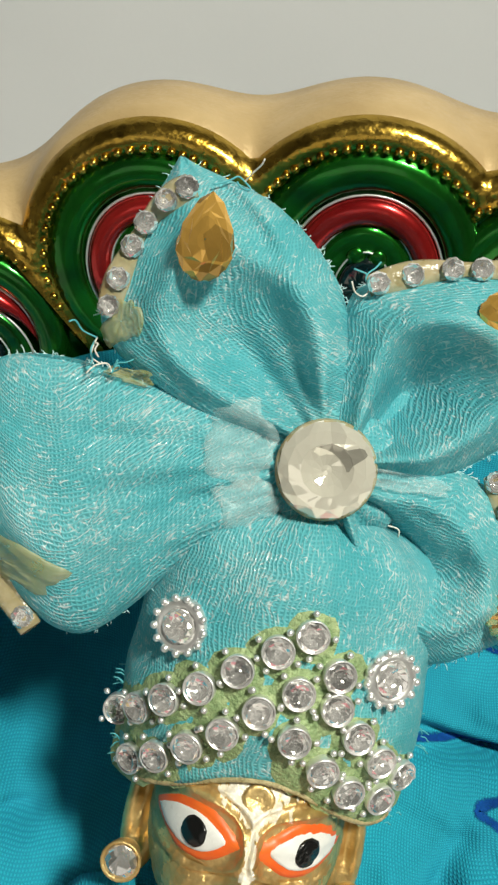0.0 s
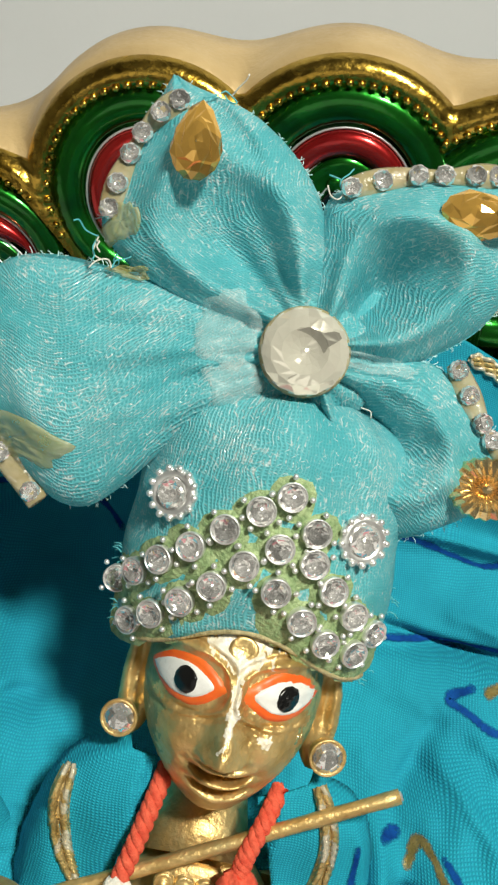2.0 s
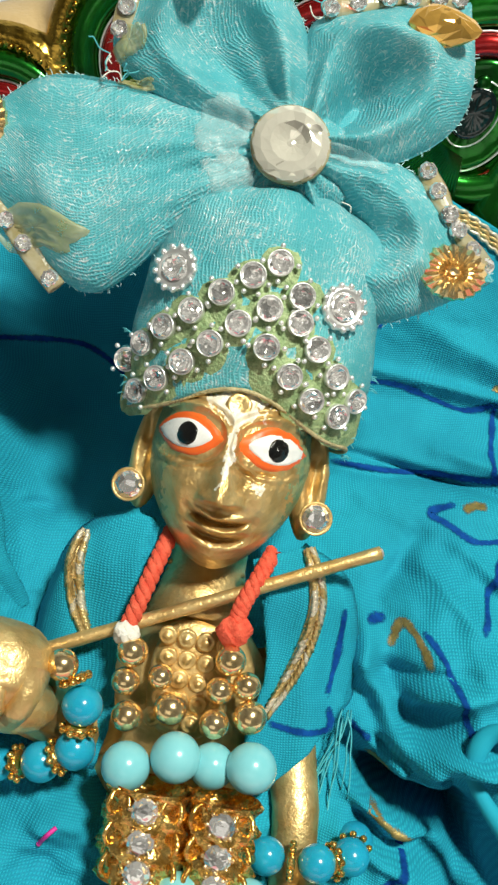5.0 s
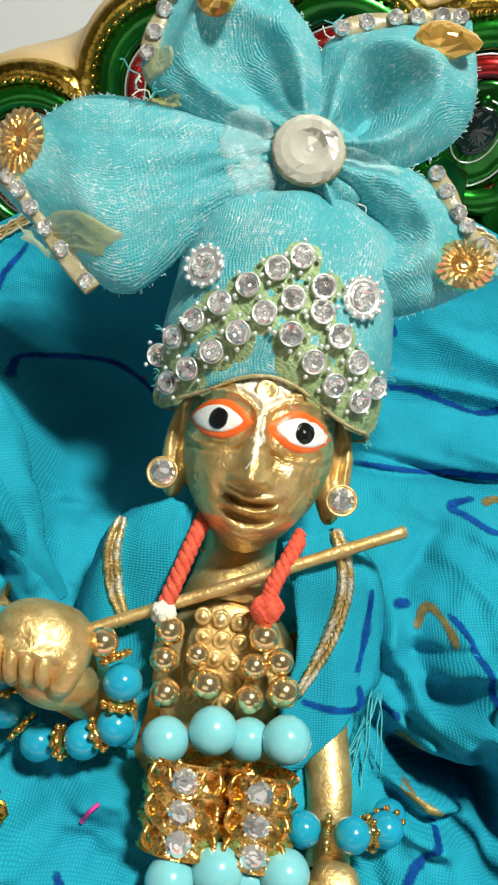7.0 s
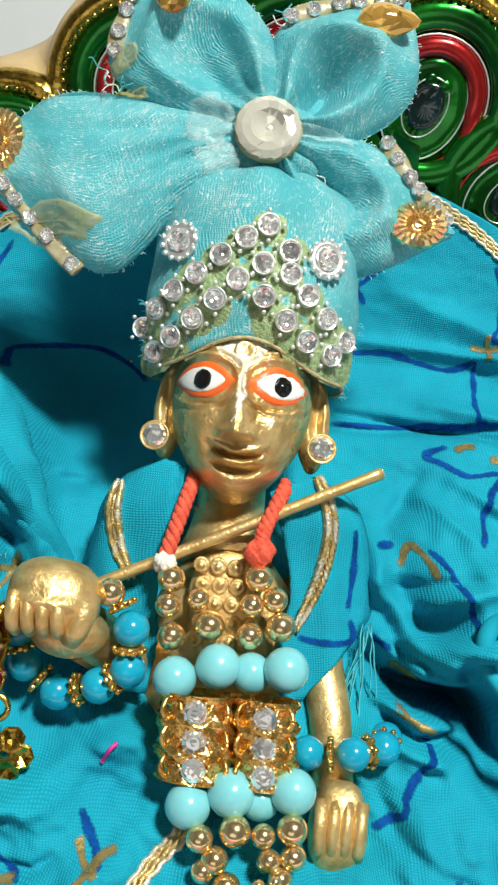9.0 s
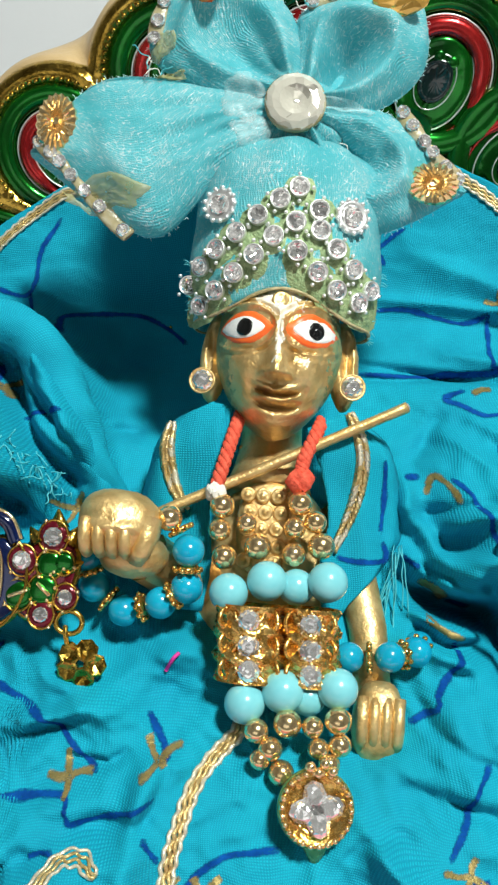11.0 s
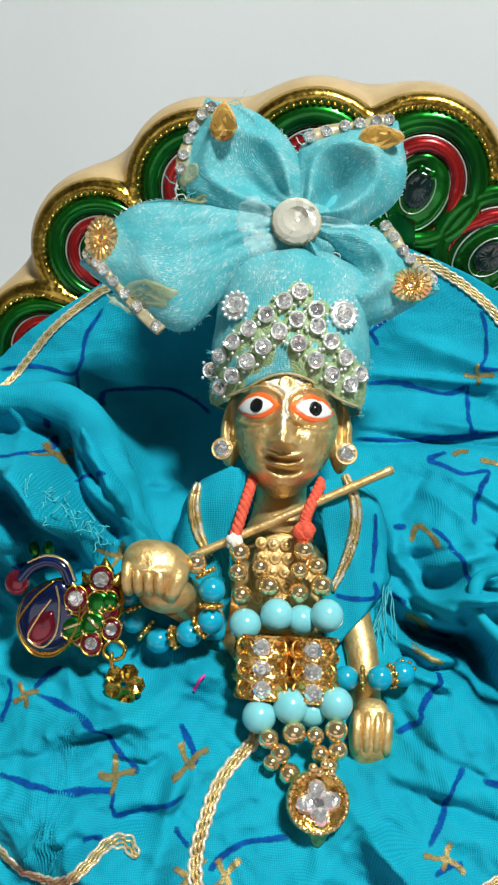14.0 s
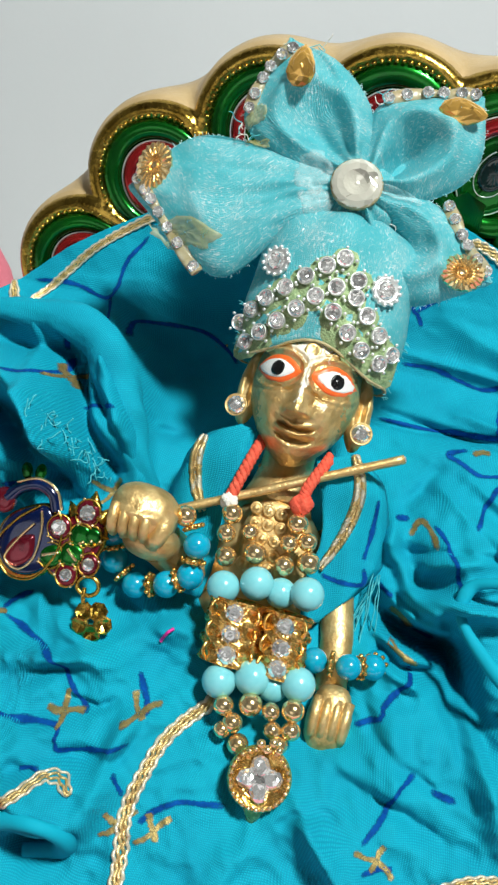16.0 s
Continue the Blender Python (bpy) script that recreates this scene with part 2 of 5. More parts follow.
BLUE_PRINT = print_material("blue_print", (0.0, 0.035, 0.19), (0.0, 0.08, 0.34), 0.8, 0.0)
GOLD_PRINT = print_material("gold_print", (0.24, 0.18, 0.06), (0.44, 0.33, 0.13), 0.5, 0.5)
THREAD = mottled("turquoise_thread", (0.02, 0.36, 0.44), (0.08, 0.52, 0.58), 0.6, 0.0, 900.0)
FIBRE = mottled("pale_fibre", (0.40, 0.78, 0.82), (0.70, 0.90, 0.92), 0.35, 0.0, 900.0)
MAROON = mottled("maroon_enamel", (0.09, 0.005, 0.012), (0.20, 0.012, 0.025), 0.18, 0.5, 300.0, 900.0, 0.0001, 0.2, 0.05, Coat_Weight=0.6)
STAIN = mottled("glue_stain", (0.36, 0.36, 0.10), (0.54, 0.48, 0.24), 0.4, 0.0, 500.0, 1500.0, 0.0002, 0.4, Alpha=0.5)
PENDANT_GREEN = mottled("pale_green_enamel", (0.06, 0.26, 0.10), (0.30, 0.40, 0.12), 0.25, 0.5, 300.0, 900.0, 0.0002, 0.3)
FELT_EDGE = mottled("worn_felt_edge", (0.30, 0.25, 0.12), (0.56, 0.46, 0.26), 0.6, 0.15, 700.0, 2600.0, 0.0004, 0.7)
MAGENTA = mottled("magenta_thread", (0.55, 0.01, 0.22), (0.75, 0.04, 0.34), 0.6, 0.0, 900.0)
NAVY = mottled("navy_enamel", (0.002, 0.005, 0.03), (0.004, 0.013, 0.07), 0.12, 0.2, 300.0, 900.0, 0.0001, 0.2, 0.05, Coat_Weight=1.0)


# ---- mesh helpers ----
def finish(name, bm, mats, parent=None, base=(0, 0, 0), smooth=True, world_space=False):
    """Links a bmesh given in millimetres of the statue's frame as one mesh object."""
    if not world_space:
        bmesh.ops.transform(bm, matrix=M, verts=bm.verts)
        origin = M @ Vector(base)
    else:
        origin = Vector(base)
    if parent is not None:
        p, origin = parent, Vector((0, 0, 0))
        while p is not None:
            origin += p.location
            p = p.parent
    bmesh.ops.translate(bm, vec=-origin, verts=bm.verts)
    me = bpy.data.meshes.new(name)
    bm.to_mesh(me)
    bm.free()
    for mt in mats if isinstance(mats, (list, tuple)) else [mats]:
        me.materials.append(mt)
    if smooth:
        me.polygons.foreach_set("use_smooth", [True] * len(me.polygons))
        me.update()
    ob = new(name, me)
    if parent is None:
        ob.location = origin
    else:
        ob.parent = parent
    return ob


def thing(name, base, label, category, group="", kind=""):
    ob = new(name)
    ob.location = M @ Vector(base)
    ob.empty_display_size = 0.005
    return tagged(ob, label, category, group, kind)


def part(name, bm, mat, parent, label="", smooth=True):
    ob = finish(name, bm, mat, parent, smooth=smooth)
    return tagged(ob, label) if label else ob


def spline(pts, n):
    """n + 1 points on a smooth curve through pts."""
    p = [Vector(q) for q in pts]
    p = [2 * p[0] - p[1]] + p + [2 * p[-1] - p[-2]]
    out = []
    for k in range(n + 1):
        f = k / n * (len(p) - 3)
        i = min(int(f), len(p) - 4)
        t = f - i
        a, b, c, d = p[i : i + 4]
        out.append(0.5 * (2 * b + (c - a) * t + (2 * a - 5 * b + 4 * c - d) * t * t + (3 * b - a - 3 * c + d) * t**3))
    return out


def sheet(bm, rows, uvs=None, closed=False, mat=0):
    """A grid of points as faces; uvs in millimetres."""
    lay = bm.loops.layers.uv.verify()
    vs = [[bm.verts.new(p) for p in row] for row in rows]
    for i in range(len(vs) - 1):
        n = len(vs[i])
        for j in range(n if closed else n - 1):
            k = (j + 1) % n
            try:
                f = bm.faces.new((vs[i][j], vs[i][k], vs[i + 1][k], vs[i + 1][j]))
            except ValueError:
                continue
            f.material_index = mat
            if uvs:
                for lp, (a, b) in zip(f.loops, ((i, j), (i, k), (i + 1, k), (i + 1, j))):
                    lp[lay].uv = uvs[a][b]
    return vs


def tube(bm, pts, radius, n=8, flat=1.0, mat=0):
    """A round or flattened cord along pts; radius is a number or a function of 0..1."""
    pts = [Vector(p) for p in pts]
    rings = []
    for k, p in enumerate(pts):
        d = (pts[min(k + 1, len(pts) - 1)] - pts[max(k - 1, 0)]).normalized()
        side = d.cross(Vector((0, 0, 1)))
        side = side.normalized() if side.length > 1e-4 else Vector((1, 0, 0))
        up = side.cross(d)
        r = radius(k / (len(pts) - 1)) if callable(radius) else radius
        rings.append([p + r * (math.cos(a) * side + flat * math.sin(a) * up) for a in (2 * math.pi * j / n for j in range(n))])
    vs = sheet(bm, rings, closed=True, mat=mat)
    for ring in (vs[0], vs[-1]):
        f = bm.faces.new(ring)
        f.material_index = mat


def ball(bm, at, radius, seg=16, rings=10, mat=0, turn=None):
    r = radius if isinstance(radius, (tuple, list, Vector)) else (radius,) * 3
    m = Matrix.LocRotScale(Vector(at), turn, Vector(r))
    res = bmesh.ops.create_uvsphere(bm, u_segments=seg, v_segments=rings, radius=1, matrix=m)
    for v in res["verts"]:
        for f in v.link_faces:
            f.material_index = mat
    return res["verts"]


def lathe(bm, m, profile, n=20, mat=0):
    """Turns (radius, height) pairs round the z axis of m."""
    rings = [[m @ Vector((r * math.cos(2 * math.pi * j / n), r * math.sin(2 * math.pi * j / n), z)) for j in range(n)] for r, z in profile]
    vs = sheet(bm, rings, closed=True, mat=mat)
    for ring in (vs[0], vs[-1]):
        f = bm.faces.new(ring)
        f.material_index = mat


def facing(at, normal=(0, 0, 1), spin=0.0):
    z = Vector(normal).normalized()
    x = Vector((0, 1, 0)).cross(z)
    x = x.normalized() if x.length > 1e-3 else Vector((1, 0, 0))
    turn = Matrix((x, z.cross(x), z)).transposed().to_4x4()
    return Matrix.Translation(at) @ turn @ Matrix.Rotation(spin, 4, "Z")


# ---- room ----
def box(name, lo, hi, mat, label, category, bevel=0.0):
    bm = bmesh.new()
    bmesh.ops.create_cube(bm, size=1)
    lo, hi = Vector(lo), Vector(hi)
    bmesh.ops.transform(bm, matrix=Matrix.LocRotScale((lo + hi) / 2, None, hi - lo), verts=bm.verts)
    if bevel:
        bmesh.ops.bevel(bm, geom=bm.edges[:], offset=bevel, segments=3, affect="EDGES")
    ob = finish(name, bm, mat, base=((lo + hi) / 2)[:], smooth=False, world_space=True)
    return tagged(ob, label, category, kind="structure")


box("wall_north", (-1.2, 0.40, -0.8), (1.2, 0.46, 1.6), WALL, "plain white plastered wall behind the throne", "wall")
# Added out of view to close the room, dark so that shadows stay deep.
box("wall_south", (-1.2, -1.46, -0.8), (1.2, -1.40, 1.6), LOW_BOUNCE_WALL, "unseen dark grey plastered wall, kept dark to cut bounced light", "wall")
box("wall_west", (-1.26, -1.40, -0.8), (-1.20, 0.40, 1.6), LOW_BOUNCE_WALL, "unseen dark grey plastered wall, kept dark to cut bounced light", "wall")
box("wall_east", (1.20, -1.40, -0.8), (1.26, 0.40, 1.6), LOW_BOUNCE_WALL, "unseen dark grey plastered wall, kept dark to cut bounced light", "wall")
box("ceiling", (-1.26, -1.46, 1.60), (1.26, 0.46, 1.66), LOW_BOUNCE_WALL, "unseen dark grey ceiling, kept dark to cut bounced light", "ceiling")
box("floor", (-1.26, -1.46, -0.86), (1.26, 0.46, -0.80), WOOD, "pale grey floor", "floor")
box("shelf", (-0.5, -0.25, -0.035), (0.5, 0.40, -0.012), WOOD, "pale painted shelf below the throne", "shelf", 0.003)

# ---- throne ----
# scallops of the edge (centre and radius), then the middles of the feather eyes
LOBES = [(-63, 18.5, 16.6), (-48.5, 43.5, 16.9), (-24.5, 59.5, 17.8), (2.5, 63.5, 19.5), (27.1, 63, 19.8), (47, 48, 20), (57, 25, 18)]
EYES = [(-62.5, 18.2, 12.9), (-48.0, 43.0, 13.2), (-24.2, 59.0, 14.0), (2.7, 63.3, 15.4), (27.6, 62.8, 15.7), (46.6, 47.8, 15.6), (56.5, 25, 14)]
AXIS = Vector((6, 10))
PANEL = Matrix.Translation((6, -29, 188)) @ Matrix.Scale(0.964, 4) @ Matrix.Translation((-6, 29, -188)) @ Matrix.Translation((0, 52, -48)) @ Matrix.Rotation(radians(LEAN), 4, "X") @ Matrix.Translation((0, -52, 0))


def outline(grow, n=260, even=0):
    """The scalloped edge of the throne's back, as points round its axis."""
    out = []
    for k in range(n + 1):
        d = Vector((math.cos(math.radians(-25 + 230 * k / n)), math.sin(math.radians(-25 + 230 * k / n))))
        far = 30.0
        for x, y, r in LOBES:
            c = Vector((x, y)) - AXIS
            b = c.dot(d)
            h = (r + grow) ** 2 - (c.length_squared - b * b)
            if h > 0:
                far = max(far, b + math.sqrt(h))
        p = AXIS + far * d
        out.append(Vector((p.x, p.y, 0)))
    for q in range(round(even * n / 260)):
        out = [out[0]] + [(a + 2 * b + c) / 4 for a, b, c in zip(out, out[1:], out[2:])] + [out[-1]]
    return out


def throne():
    t = thing("throne", (2.5, -40, -90), "gold throne back with scalloped peacock feather enamel", "throne")
    mid = Vector((AXIS.x, AXIS.y, 0))

    def panel_part(name, bm, mat, parent, label=""):
        bmesh.ops.transform(bm, matrix=PANEL, verts=bm.verts)
        return part(name, bm, mat, parent, label)

    def shell(steps):
        bm = bmesh.new()
        sheet(bm, [[mid + (p - mid) * keep + Vector((0, lift, z)) for p in outline(grow, even=max(0, -z - 1.5) * 3)] for grow, z, lift, keep in steps])
        return bm

    panel_part("back_panel", shell(((-14, -0.5, 0, 0.2), (-4.3, 0, 0, 1), (-3.7, 1.5, 0, 1), (-1.8, 2.4, 0, 1), (-0.2, 1.2, 0, 1), (0.4, -0.6, 0, 1))), OLD_GOLD, t)
    panel_part("outer_edge", shell(((0.4, -0.6, 0, 1), (1.0, -1.5, 0.2, 1), (1.4, -3.0, 0.4, 1), (1.9, -6, 0.8, 1), (2.2, -9, 1.0, 1), (2.4, -13, 1.2, 1), (1.0, -15, 1, 1), (-20, -15, 1, 0.6))), TAN, t, "dull gold painted outer edge")
    panel_part("enamel_field", shell(((-9, 0.35, 0, 0.15), (-9, 0.4, 0, 0.5), (-6, 0.4, 0, 0.85), (-4.2, 0.3, 0, 1))), GREEN, t, "dark green enamel ground")
    bm = bmesh.new()
    run = 0.0
    pts = outline(-3.2, 700)
    for a, b in zip(pts, pts[1:]):
        run += (b - a).length
        if run > 1.35:
            run = 0.0
            ball(bm, (b.x, b.y, 2.0), (0.6, 0.6, 0.6), 6, 4)
    tagged(panel_part("beaded_rim", bm, OLD_GOLD, t), kind="stuff")
    # tiny paste stones where the scallops meet
    for x, y, r in EYES:
        c = Vector((x, y, 0))
        inward = (mid - c).normalized()
        spin = math.atan2(inward.y, inward.x)
        side = Vector((-inward.y, inward.x, 0))

        def place(shift, z, stretch):
            return Matrix.Translation(c + inward * shift + Vector((0, 0, z))) @ Matrix.Rotation(spin, 4, "Z") @ Matrix.Diagonal((stretch, 1, 1, 1))

        def dome(shift, radius, z, high, stretch=1.0):
            bm = bmesh.new()
            lathe(bm, place(shift, z, stretch), [(radius, 0), (radius * 0.97, high * 0.6), (radius * 0.86, high), (radius * 0.72, high * 0.8), (radius * 0.4, high * 0.55), (0.2, high * 0.5)], 48)
            for v in bm.verts:  # hammered rays under the enamel
                a = math.atan2(v.co.y - c.y, v.co.x - c.x)
                v.co.z += 0.10 * math.sin(a * 40)
            return bm

        def ring(shift, radius, z, thick, stretch=1.0):
            bm = bmesh.new()
            m = place(shift, z, stretch)
            tube(bm, [m @ Vector((radius * math.cos(a), radius * math.sin(a), 0)) for a in (2 * math.pi * j / 48 for j in range(49))], thick, 6)
            return bm

        def band(shift, outer, inner, z, high, stretch):
            """A raised, rounded ring of enamel."""
            bm = bmesh.new()
            mid_r, half = (outer + inner) / 2, (outer - inner) / 2
            steps = [math.pi * k / 10 for k in range(11)]
            lathe(bm, place(shift, z, stretch), [(mid_r + half * math.cos(q), high * math.sin(q) ** 0.8 - 0.3) for q in steps], 72)
            for v in bm.verts:
                a = math.atan2(v.co.y - c.y, v.co.x - c.x)
                v.co.z += 0.05 * math.sin(a * 36)
            return bm

        def crescent(shift, outer, inner, z, high, stretch):
            """A raised ring that thins out to nothing towards the feather's stem."""
            bm = bmesh.new()
            m = place(shift, z, stretch)
            rings = []
            for k in range(11):
                q = math.pi * k / 10
                row = []
                for j in range(72):
                    a = 2 * math.pi * j / 72
                    full = min(1.0, max(0.04, (0.75 - math.cos(a)) / 0.9))
                    half = (outer - inner) / 2 * full
                    rr = outer - half + half * math.cos(q)
                    row.append(m @ Vector((rr * math.cos(a), rr * math.sin(a), high * full**0.5 * math.sin(q) ** 0.8 - 0.3)))
                rings.append(row)
            sheet(bm, rings, closed=True)
            return bm

        f = panel_part("feather_eye", band(0.0, r, r * 0.68, 0.7, 2.0, 1.06), GREEN, t, "dark green enamel peacock feather eye")
        panel_part("wire", ring(0.5, r * 0.67, 1.0, 0.2, 1.08), SILVER, f)
        panel_part("red_band", crescent(0.6, r * 0.65, r * 0.43, 0.9, 1.7, 1.1), RED, f)
        panel_part("inner_wire", ring(2.1, r * 0.46, 1.2, 0.17, 1.3), SILVER, f)
        panel_part("inner_disc", dome(2.2, r * 0.46, 0.7, 1.0, 1.3), GREEN, f)
        panel_part("pupil_wire", ring(1.9, r * 0.24, 1.7, 0.13, 1.45), SILVER, f)
        panel_part("pupil", dome(1.7, r * 0.21, 1.2, 1.0, 1.35), BLACK, f)
        for k in (-1, 1):
            bm = bmesh.new()
            q = c - inward * (r * 0.17) + side * k * r * 0.09 + Vector((0, 0, 1.5))
            ball(bm, q, (r * 0.085, r * 0.085, 0.6), 14, 8)
            panel_part("enamel_dot", bm, GREEN, f)
        for k in range(-8, 9):
            bm = bmesh.new()
            a = c + inward * (r * 0.52) + side * k * 0.3 + Vector((0, 0, 2.3))
            b = c + inward * (r * 0.52 + 17 + abs(k) * 0.2) + side * k * 1.3 + Vector((0, 0, 1.2))
            tube(bm, [a, (a + b) / 2 + Vector((0, 0, 0.6)), b], lambda u: 0.35 + 0.5 * u * (1.1 - u), 6)
            panel_part("barb", bm, GREEN, f)
    return t


throne()


def seat():
    bm = bmesh.new()
    bmesh.ops.create_cube(bm, size=1)
    bmesh.ops.transform(bm, matrix=Matrix.LocRotScale((0.0, -0.01, 0.0), None, (0.24, 0.20, 0.024)), verts=bm.verts)
    bmesh.ops.bevel(bm, geom=bm.edges[:], offset=0.008, segments=4, affect="EDGES")
    tagged(finish("seat_cushion", bm, PINK, base=(0, -0.01, -0.012), world_space=True), "pink velvet seat cushion under the dress", "cushion")


seat()


# ---- dress ----
DEPTH = [(56, -33), (42, -38), (30, -42), (12, -46), (0, -40), (-12, -30), (-25, -20), (-40, -14), (-60, -3), (-75, 5), (-95, 14), (-125, 24)]
BUMPS = [(19, -58, 6, 9, -6), (58, -44, 12, 14, 12), (52, -37, 7, 8, -9), (-25, -87, 6, 3, -9), (38, -44, 3.5, 6, -6), (34, -22, 10, 9, 7), (-26, 4, 15, 15, -12), (-24, -80, 9, 6, 9), (44, -6, 22, 10, 5), (62, 0, 12, 20, 8)]
RIDGES = [(-60, 6, -34, -36, 2.4, 4.5), (-62, -18, -34, -46, 2.2, 4.5), (-50, 14, -38, -8, 2.4, 5), (28, -29, 54, -16, 2.2, 4.0), (26, -38, 58, -27, 2.2, 4.5),
          (40, -46, 52, -70, 2.6, 6), (32, 5, 60, 1, 1.8, 2.6), (-40, -52, -16, -60, 3, 3), (20, -75, 48, -92, 4, 3), (-36, -90, -17, -82, 2.2, 5)]
RIDGES += [(24, 25, 60, 13, 3, 2), (-66, -30, -40, -44, 1.8, 3.5), (-48, -22, -30, -28, 1.6, 2.6), (-56, -36, -30, -50, 2, 3), (30, -12, 46, -24, 1.8, 2.6), (24, -46, 36, -50, 1.6, 2.6),
           (30, -55, 34, -72, 2.6, 2.2), (10, -80, 2, -100, 3, 2.5), (-44, -74, -20, -70, 2, 2), (-14, -62, -16, -88, 2.4, 2.4), (44, 14, 66, 2, 2, 2.4)]
RIDGES += [(-62, 8, -40, -6, 1.6, 3), (36, -30, 60, -24, 1.3, 2.4), (36, -36, 44, -50, 1.5, -3), (-34, -3, -22, -30, 2.4, -3), (40, -88, 60, -76, 3, 3)]


# gathered masses of cloth with a steep edge
PUFFS = [(-66, -14, 35, 17, 17, 16), (62, -30, 34, 15, 5, 12), (40, -66, 26, 13, 3, 9), (-30, -70, 22, 12, 3, 9)]
RIDGES += [(-66, -4, -36, -26, 1.7, 4.0), (-64, -14, -34, -34, 1.7, -3.5), (-58, 3, -35, -13, 1.5, 3.2), (-50, 2, -32, -20, 1.2, -3.0), (-64, -26, -32, -40, 1.6, 3.6), (-60, -33, -34, -47, 1.3, -3.2),
           (26, -26, 50, -21, 1.3, -3), (28, -33, 56, -33, 1.3, 3.2), (24, -42, 40, -46, 1.1, 2.4), (25, -34, 34, -38, 1.0, -2.4), (36, -9, 50, -18, 1.4, 2.4), (34, -14, 44, -24, 1.2, -2.4)]
RIDGES += [(16, -70, 30, -84, 1.8, 2.4), (24, -66, 46, -72, 1.8, -2.4), (-40, -62, -20, -58, 1.6, 2.6), (-34, -76, -14, -72, 1.6, -2.2), (16, 2, 50, -1, 1.0, -2.6), (18, 16, 56, 14, 1.2, 1.8)]


# long rolled folds, as chains of points with a width and a height
ROPES = [([(-66, -2), (-56, 1), (-48, 2.5), (-41, 0), (-36, -7), (-32, -15), (-28, -22), (-25, -27)], 4.3, 11), ([(-49, -4), (-45, -6), (-43.5, -11), (-41, -15), (-38, -19), (-33, -24)], 1.3, -7),
         ([(-64, -9), (-54, -11), (-48, -15), (-43, -21), (-38, -27)], 3.6, 5), ([(-62, -18), (-52, -20), (-45, -25), (-40, -29)], 1.4, -2.5), ([(-62, -24), (-52, -26), (-46, -30)], 2.6, 4),
         ([(-38, -5), (-34, -10), (-29, -15), (-24, -15)], 1.2, -4)]
ROPES += [([(22, -19), (24, -27), (27, -33.5), (32, -35), (37, -31), (39, -25)], 2.2, 4.5), ([(26, -24), (30, -31), (34, -29)], 2.2, -4), ([(24, -37), (29, -40), (36, -42), (41, -45), (45, -52), (47, -57)], 2.2, -11),
          ([(24, -34.5), (30, -37.5), (38, -39)], 1.5, 3), ([(14, -1), (24, -0.8), (36, 0.6), (47, 2)], 0.8, -2.6), ([(13, -4), (26, -4.5), (40, -3), (56, -2)], 3.4, 2.2), ([(30, -8), (27, -14), (24, -18)], 1.6, -3)]


# creases and rolls beside the arms and over the lap
ROPES += [([(-48.5, -3.5), (-46, -8.8), (-42.7, -14.8), (-38.3, -20.5), (-33.3, -25.6), (-30.8, -29.4)], 1.2, -4), ([(-66, -6.5), (-58.5, -6), (-52, -5.2), (-48.5, -3.5)], 1.6, -2.5), ([(-64, -12), (-55, -13), (-48, -15.5), (-42.5, -20)], 4.5, 8),
          ([(-60, -19), (-53.2, -22.9), (-48.8, -25.9), (-45, -28)], 1.2, -3), ([(-64, -26), (-53, -28), (-45, -32)], 5.0, 10), ([(-43, -20), (-40.8, -25), (-36, -29)], 1.2, 3)]
ROPES += [([(22.2, -27.6), (24.3, -29.7), (26.7, -33.7), (27.8, -37)], 1.4, -4), ([(22.7, -20.8), (22.2, -26.5), (23.7, -29)], 1.4, 3), ([(26, -39.7), (30.1, -41.7), (36.9, -43.5), (41, -42)], 1.2, -6), ([(25, -37), (31.2, -39.2), (38, -38.8)], 1.5, 4),
          ([(25.4, -42), (30.2, -45), (38, -45)], 1.4, 3.6), ([(26, -45), (29.9, -47), (36, -46.6)], 1.0, -4), ([(40, -44), (40.7, -47.9), (41.5, -52), (43, -56)], 2.4, -10)]
ROPES += [([(-48, -67.3), (-40.3, -65.9), (-34.6, -64.2), (-26.9, -60.9), (-21.2, -57.6), (-15.4, -52.3)], 1.2, -2.4), ([(-26, -60), (-21.8, -57), (-17.2, -53.5), (-11.2, -50.2), (-8, -49.5)], 2.4, 3.6), ([(-26.3, -65.5), (-20.1, -65.8), (-17.5, -64)], 0.9, -2.4),
          ([(-38, -80), (-34.6, -76.2), (-30.2, -74.6), (-24, -74.6)], 1.6, 4), ([(-35, -80.5), (-30.8, -77.4), (-24, -76)], 1.1, -2.6), ([(-15.1, -69.8), (-12.7, -67), (-9.7, -63.5), (-6.5, -59.5)], 2.2, 2.6), ([(-14.8, -74), (-12.8, -70.2), (-11.3, -65)], 0.9, -2), ([(15, -75), (18.4, -72.1), (23, -71.6)], 0.9, -1.8),
          ([(24, -52), (27, -58), (33, -62), (40, -64)], 1.2, -2.0), ([(14, -66), (22, -64), (30, -66)], 1.8, 1.8)]


def along(x, y, pts):
    """Distance from a chain of points, and how far along it, 0 to 1."""
    best, at = 1e9, 0.0
    for k, ((x0, y0), (x1, y1)) in enumerate(zip(pts, pts[1:])):
        dx, dy = x1 - x0, y1 - y0
        u = max(0.0, min(1.0, ((x - x0) * dx + (y - y0) * dy) / (dx * dx + dy * dy)))
        d = math.hypot(x - x0 - u * dx, y - y0 - u * dy)
        if d < best:
            best, at = d, (k + u) / (len(pts) - 1)
    return best, at


REACH = [(min(q[0] for q in pts) - 3 * w, max(q[0] for q in pts) + 3 * w, min(q[1] for q in pts) - 3 * w, max(q[1] for q in pts) + 3 * w) for pts, w, h in ROPES]


